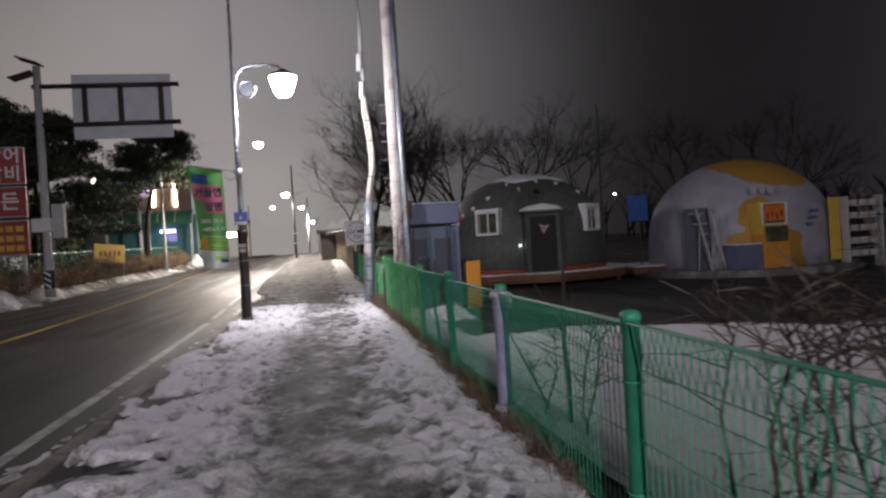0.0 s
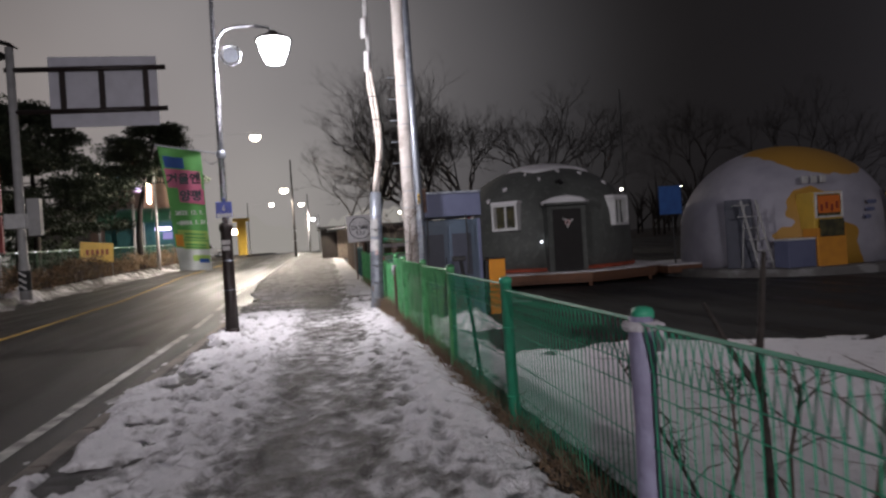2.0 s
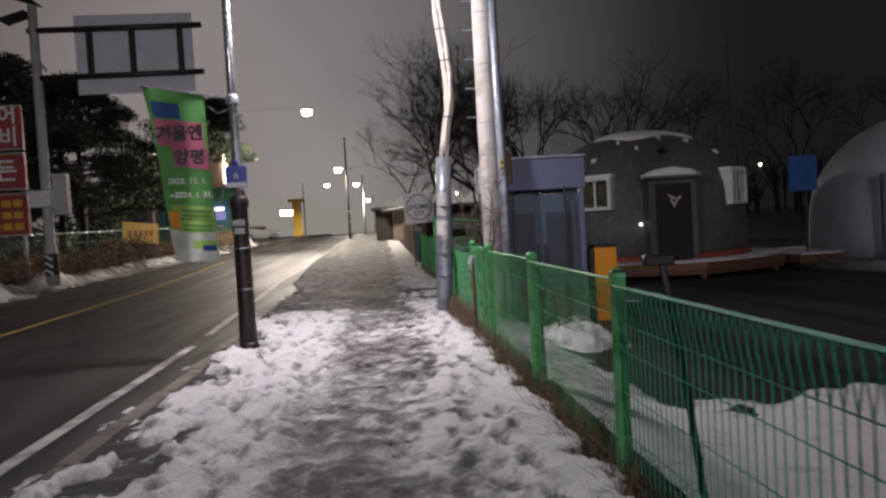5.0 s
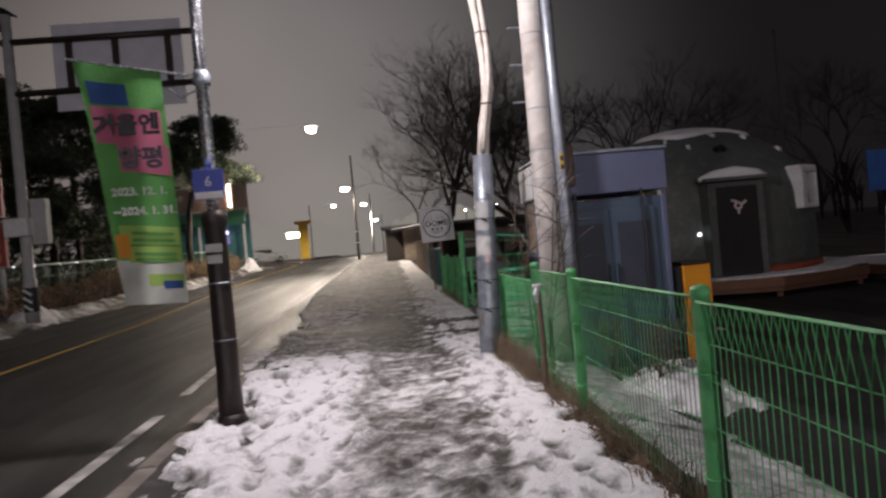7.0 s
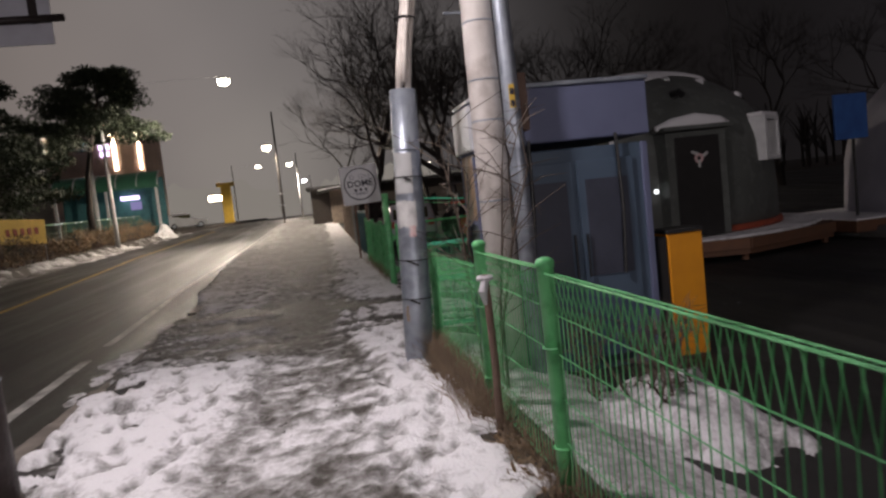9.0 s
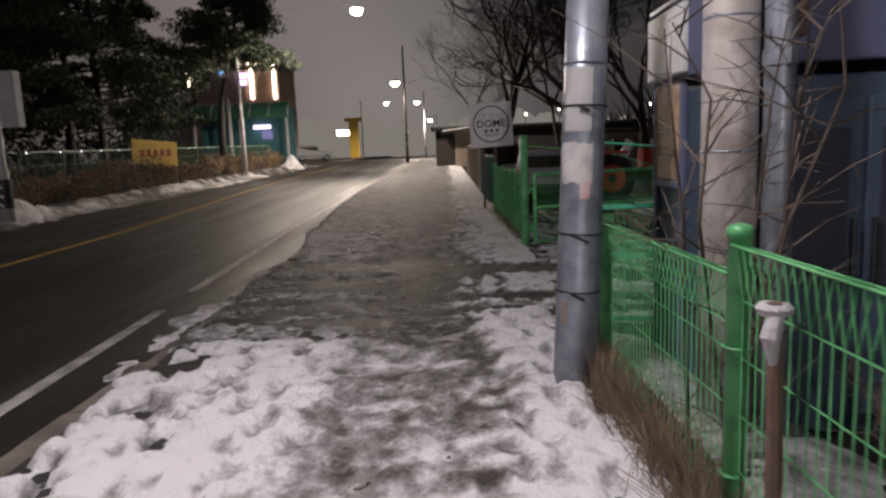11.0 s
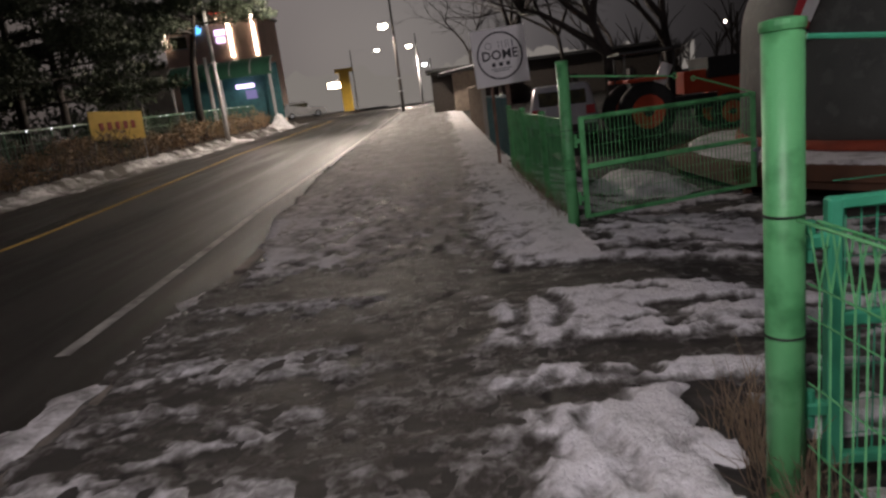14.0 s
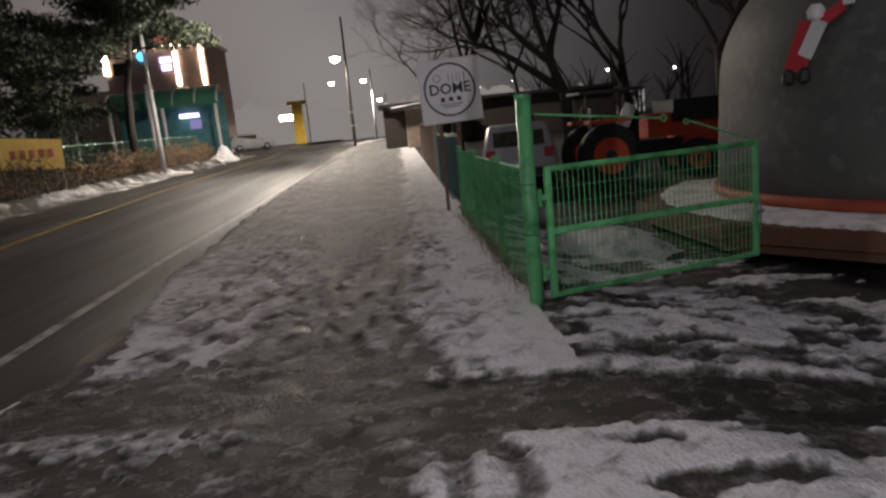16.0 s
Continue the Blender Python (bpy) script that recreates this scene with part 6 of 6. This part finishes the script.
litter = random.Random(23)
solo("leaf_litter", leaf_cloud([(litter.gauss(1.4, 0.07), litter.uniform(-2, 18.3), 0.03, 0.1, 9) for k in range(420)], 0.026, 25, 0.45), DRY_LEAF, "dry brown leaves lying along the fence foot", "leaf litter", kind="stuff")
tuft_row("dry_grass", 4.0, 18.4, 1.42, 3000, 0.2, 5, "dry straw-coloured grass along the fence foot")
tuft_row("dry_grass", 15.2, 17.6, 1.33, 900, 0.3, 6, "dry brown grass round the pole foot")
tuft_row("dry_grass", 18.3, 18.9, 1.45, 140, 0.3, 9, "dry grass round the gate post")
tuft_row("dry_grass", 23.4, 28.5, 1.6, 300, 0.3, 8, "dry grass along the fence beyond the gate")


def pine(x, y, z, height, seed, lean=0.1, low=0.24):
    rr = random.Random(seed)
    t = thing("pine_tree", x, y, z, "dark evergreen pine with layered needle clumps", "tree")
    top = Vector((lean * height, 0, height))
    pts = [Vector((lean * height * u * u + 0.15 * math.sin(5 * u + seed), 0.1 * math.sin(4 * u), height * u)) for u in (0, 0.2, 0.4, 0.6, 0.8, 0.95)]
    part("trunk", Shape().tube(pts, [0.24, 0.2, 0.17, 0.13, 0.08, 0.03], 10), BARK, t, "", True)
    br, clumps = Shape(), []
    for k in range(44):
        u = rr.uniform(low, 0.97)
        i = min(4, int(u * 5))
        p = pts[i].lerp(pts[min(5, i + 1)], u * 5 - i if i < 5 else 0)
        a = rr.uniform(0, 2 * math.pi)
        L = (1.05 - u) * height * 0.62 + 0.7
        e = p + Vector((math.cos(a) * L, math.sin(a) * L, rr.uniform(0.0, 0.5)))
        m = p.lerp(e, 0.5) + Vector((0, 0, 0.15))
        br.tube([p, m, e], [0.05, 0.035, 0.012], 5, False)
        for q in (0.45, 0.65, 0.85, 1.0):
            c = p.lerp(e, q)
            clumps.append((c.x + rr.gauss(0, 0.2), c.y + rr.gauss(0, 0.2), c.z + 0.2, rr.uniform(0.55, 0.95), 170))
    part("bough", br, BARK, t)
    part("crown", leaf_cloud(clumps, 0.12, seed, 0.55), NEEDLES, t, "dark green needles")


pine(-12.7, 53.0, 0.8, 10.6, 3, 0.17, 0.52)
pine(-16.8, 44.0, 0.6, 10.0, 5, 0.0)
pine(-18.0, 49.0, 0.7, 11.5, 7, 0.05)
pine(-17.5, 38.5, 0.5, 10.0, 9, 0.0)
pine(-21.0, 42.0, 0.5, 11.0, 11, 0.0)
pine(-20.5, 34.5, 0.4, 10.0, 15, 0.0)

th = random.Random(31)
pts = [(th.uniform(-44, -21.0), th.uniform(60, 68), 1.0 + 5.0 * th.random() ** 1.3, 1.1, 42) for k in range(170)]
solo("evergreen_thicket", leaf_cloud(pts, 0.28, 33, 0.8), NEEDLES, "dark evergreen thicket behind the pines", "thicket", kind="stuff")
pts = [(th.uniform(-40, -16), th.uniform(30, 38) + 0.3 * k / 10, 0.4 + 3.2 * th.random() ** 1.2, 0.9, 42) for k in range(120)]
solo("evergreen_thicket", leaf_cloud(pts, 0.22, 35, 0.8), NEEDLES, "dark evergreen thicket beside the sign boards", "thicket", kind="stuff")

# restaurant with light strips behind a green barrel awning
cb = thing("canopy_shelter", -16.6, 70, float(rise(70)), "green barrel awning with pale ribs on white posts", "shelter")
AWN = 8.2


def awning_arc(x0, x1, out, thick):
    """A quarter-round roof shell along x, high at the back and curving down to the front eave."""
    s = Shape()
    n = 9
    for x in (x0, x1):
        for r in (1.0, 1.0 - thick):
            s.v += [(x, 1.6 - (1.9 + out) * r * math.sin(a), 4.35 + (1.35 + out) * r * math.cos(a)) for a in np.linspace(0, math.pi / 2, n)]
    for k in range(n - 1):
        s.f += [(k, k + 1, 2 * n + k + 1, 2 * n + k), (n + k, 3 * n + k, 3 * n + k + 1, n + k + 1), (k, n + k, n + k + 1, k + 1), (2 * n + k, 2 * n + k + 1, 3 * n + k + 1, 3 * n + k)]
    s.f += [(0, 2 * n, 3 * n, n), (n - 1, 2 * n - 1, 4 * n - 1, 3 * n - 1)]
    return s


for k in range(5):
    part("roof_sheet", awning_arc(-AWN / 2 + AWN * k / 5 + 0.03, -AWN / 2 + AWN * (k + 1) / 5 - 0.03, 0.0, 0.03), CANOPY, cb)
for k in range(6):
    x = -AWN / 2 + AWN * k / 5
    part("roof_rib", awning_arc(x - 0.05, x + 0.05, 0.04, 0.06), POLE_GREY, cb)
part("eave_beam", Shape().box((0, -0.32, 4.3), (AWN + 0.2, 0.14, 0.2)), CANOPY, cb)
for x in (-3.9, 0.0, 3.95):
    part("post", Shape().box((x, -0.25, 2.1), (0.2, 0.18, 4.4)), POLE_GREY, cb)
part("back_wall", Shape().box((0, 2.0, 2.6), (AWN, 0.2, 5.2)), TEAL, cb)
part("lit_sign", Shape().box((1.3, 1.8, 3.6), (1.5, 0.1, 0.32)), LED_VIOLET, cb, "violet-white lit sign")
part("lit_window", Shape().box((1.7, 1.85, 2.9), (0.9, 0.08, 0.7)), LED_BLUE_DIM, cb, "dim bluish lit window")
for x, y, h in ((-17.1, 68.6, 5.9), (-22.7, 68.6, 7.0)):
    solo("pale_post", Shape().lathe([(0.17, -0.1), (0.16, 1.0), (0.13, h)], 12), POLE_GREY, "pale painted post behind the hedge", "post", x, y, float(rise(y)), smooth=True, group="pale posts")

rb = thing("restaurant_building", -21.2, 88, 0.9, "rendered restaurant outlined with warm light strips", "building")
part("wall", Shape().box((0, 0, 5.4), (9.4, 8, 10.8)), WALL_PINK, rb)
part("roof", Shape().box((0, 0, 10.9), (9.8, 8.6, 0.24)), POLE_GREY, rb)
part("annex_wall", Shape().box((-9.2, 2, 3.6), (9.0, 6, 7.2)), WALL_GREY, rb)
part("annex_roof", Shape().box((-9.2, 2, 7.3), (9.4, 6.4, 0.2)), POLE_GREY, rb)
for x, z, h, w in ((-4.6, 9.8, 2.6, 0.5), (1.9, 8.6, 3.2, 0.26), (4.3, 8.8, 3.8, 0.2)):
    part("light_strip", Shape().box((x, -4.06, z), (w, 0.1, h)), LED, rb, "warm light strip")
for k in range(11):
    part("light_bulb", Shape().lathe([(0.02, -0.1), (0.1, 0), (0.02, 0.1)], 8, (-4.2 + 0.84 * k, -4.1, 10.6)), LED, rb)
part("blue_sign", Shape().tube([(-1.2, -4.04, 9.9), (-1.2, -4.16, 9.9)], 0.42, 14), LED_BLUE, rb, "round blue lit sign")
part("roof_sign", Shape().box((1.2, -4.1, 11.35), (1.8, 0.2, 0.6)), LED_RED, rb, "red lit roof sign")
part("roof_sign", Shape().box((2.6, -4.1, 11.2), (0.8, 0.2, 0.45)), LED_YELLOW, rb, "yellow lit roof sign")
for z, w in ((9.4, 1.0), (8.7, 0.85)):
    part("white_sign", Shape().box((0.95, -4.1, z), (w, 0.12, 0.5)), LED_VIOLET, rb, "white lit sign")
for x, z in ((-3.2, 8.9), (-2.9, 5.2), (0.0, 5.2), (2.9, 5.2)):
    w = part("window", Shape().box((x, -4.03, z), (1.5, 0.1, 1.1)), DARK_GLASS, rb)
    part("window_sill", Shape().box((x, -4.06, z - 0.6), (1.7, 0.1, 0.1)), POLE_GREY, w)
    part("window_head", Shape().box((x, -4.06, z + 0.6), (1.7, 0.1, 0.1)), POLE_GREY, w)

rr = random.Random(12)
for k in range(26):
    y = 26 + 1.5 * k
    solo("string_light", Shape().lathe([(0.01, -0.035), (0.035, 0), (0.01, 0.035)], 6), TINY_LIGHT, "tiny white string light on the fence", "string light", -13.16, y + rr.uniform(-0.4, 0.4), float(rise(y)) + GZ + 1.64, group="string lights")

yp = thing("yellow_pylon", -12.0, 108, 1.2, "yellow advertising pylon at the forecourt", "pylon")
part("column", Shape().box((0, 0, 2.6), (1.3, 0.8, 5.2)), YELLOW, yp)
part("cap", Shape().box((0, 0, 5.4), (2.4, 0.9, 0.5)), YELLOW, yp)
part("lit_face", Shape().box((-1.5, -0.3, 3.6), (1.7, 0.3, 0.7)), LED, yp, "lit orange-white panel")


def street_pole(x, y, height, arm_to, lamp_z, mat, label, warm):
    z = float(rise(y))
    t = thing("street_light_pole", x, y, z, label, "street lamp")
    part("shaft", Shape().lathe([(0.13, -0.1), (0.12, 2.0), (0.07, height)], 12), mat, t, "", True)
    dx = arm_to - x
    part("arm", Shape().tube([(0, 0, lamp_z - 0.1), (dx * 0.6, 0, lamp_z + 0.22), (dx, 0, lamp_z + 0.2)], 0.02 if abs(dx) < 3 else 0.005, 8), POLE_GREY, t, "", True)
    part("lamp_head", Shape().box((dx, 0, lamp_z + 0.1), (0.5, 0.3, 0.12)), BLACK, t)
    # glass built wider than the lamp's own, its bloom put into the shape
    part("lamp_glass", Shape().lathe([(0.05, -0.36), (0.24, -0.3), (0.36, -0.15), (0.38, 0.0), (0.3, 0.04)], 14, (dx, 0, lamp_z)), warm, t, "glowing lamp glass")
    for zz in (1.6, 2.6):
        part("band", Shape().ring((0, 0, zz), 0.16, 0.02, "z", 14), PAPER, t)
    return t


street_pole(-2.55, 69.5, 9.6, -3.3, 6.7, BARK, "dark leaning roadside pole with a small street light", WARM_GLOW)
street_pole(-11.6, 53.5, 10.0, -4.31, 9.6, POLE_GREY, "tall street light with a long arm over the road", WARM_GLOW)
# the next three lamps are added to carry the lighting down the street
street_pole(-1.7, 100, 8.5, -2.6, 7.2, POLE_GREY, "added distant street light over the footway", WARM_GLOW)
street_pole(-12.0, 118, 9.0, -8.0, 8.6, POLE_GREY, "added distant street light beside the road", WARM_GLOW)
street_pole(-0.4, 128, 7.0, -1.4, 6.2, POLE_GREY, "added distant street light at the end of the street", LAMP_GLOW)
# added post, never in view, that carries the fill bulb behind the walker
rear = street_pole(-1.55, -16, 6.0, -0.55, 5.2, DARKBROWN, "unseen brown street lamp added behind the walker", LAMP_GLOW)

for k, (x, y, w, d, hgt) in enumerate(((9.5, 150, 9, 10, 5.0), (-36, 124, 10, 9, 6.5))):
    hs = thing("street_house", x, y, 0.9, "pale rendered house far along the foggy street", "house")
    part("wall", Shape().box((0, 0, hgt / 2), (w, d, hgt)), WALL_GREY, hs)
    part("roof", Shape().box((0, 0, hgt + 0.15), (w + 0.6, d + 0.6, 0.3)), POLE_GREY, hs)
    for i in range(int(w / 2.4)):
        for j in range(max(1, int(hgt / 3))):
            wn = part("window", Shape().box((-w / 2 + 1.4 + 2.3 * i, -d / 2 - 0.02, 1.7 + 2.9 * j), (1.2, 0.1, 1.2)), DARK_GLASS, hs)
            part("window_sill", Shape().box((-w / 2 + 1.4 + 2.3 * i, -d / 2 - 0.08, 1.05 + 2.9 * j), (1.4, 0.16, 0.08)), POLE_GREY, wn)

# far lights beyond the trees on the right
for k, (x, y, z) in enumerate(((14, 120, 6.2), (19, 118, 6.6), (26, 121, 6.4), (33, 117, 6.8), (41, 112, 6.0), (47, 100, 7.0), (55, 96, 6.8))):
    t = thing("distant_lamp", x, y, 0.8, "distant lit lamp beyond the fields", "street lamp", "distant lamps")
    part("shaft", Shape().tube([(0, 0, 0), (0, 0, z)], 0.07, 6), POLE_GREY, t)
    part("lamp_glass", Shape().lathe([(0.05, -0.15), (0.22, 0), (0.05, 0.15)], 10, (0, 0, z)), WARM_GLOW, t)

# low building with dark roof behind the tractor, and poles among the trees
lb = thing("low_shed", 7.0, 60, 0.6, "long low shed with a dim lit eave", "shed")
part("wall", Shape().box((0, 0, 1.2), (14, 4, 2.4)), BARK, lb)
part("roof", Shape().box((0, 0, 2.5), (14.6, 4.8, 0.2)), BLACK, lb)
solo("thin_mast", Shape().tube([(0, 0, 0), (0, 0, 7.5)], [0.05, 0.03], 8), BLACK, "thin dark mast beside the domes", "mast", 12.6, 28.5, -0.25)

# low wood far off on the right
rr = random.Random(77)
s = Shape()
for k in range(150):
    x, y = rr.uniform(14, 120), rr.uniform(62, 95)
    y = y - 0.35 * x + 12
    hh = rr.uniform(4, 8.5)
    for q in range(7):
        a, L = rr.uniform(0, 6.28), rr.uniform(1.0, 2.6)
        zz = hh * rr.uniform(0.25, 0.6)
        s.tube([(x, y, zz), (x + L * 0.5 * math.cos(a), y + L * 0.5 * math.sin(a), zz + hh * 0.25), (x + L * math.cos(a), y + L * math.sin(a), zz + hh * 0.42)], [0.09, 0.06, 0.02], 3, False)
    s.tube([(x, y, 0), (x, y, hh * 0.8)], [0.17, 0.06], 4, False)
solo("far_wood", s, BARK, "dark leafless wood beyond the yard", "wood", kind="stuff")

# wooded skyline at the end of the street, a sheet with fog haze painted as emission
FOG = glow("painted_fog_glow", (1.0, 0.92, 0.83), 0.135)
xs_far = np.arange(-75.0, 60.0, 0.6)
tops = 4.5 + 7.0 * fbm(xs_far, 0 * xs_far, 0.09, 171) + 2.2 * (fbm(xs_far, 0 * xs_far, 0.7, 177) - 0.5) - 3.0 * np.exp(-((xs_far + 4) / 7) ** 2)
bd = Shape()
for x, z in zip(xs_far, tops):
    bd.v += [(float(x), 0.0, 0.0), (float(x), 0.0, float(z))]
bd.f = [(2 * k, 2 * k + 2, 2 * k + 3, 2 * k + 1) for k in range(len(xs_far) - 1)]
solo("backdrop", bd, FOG, "wooded skyline sheet with painted glowing fog haze beyond the street", "backdrop", 0, 172, 0.6, kind="structure")
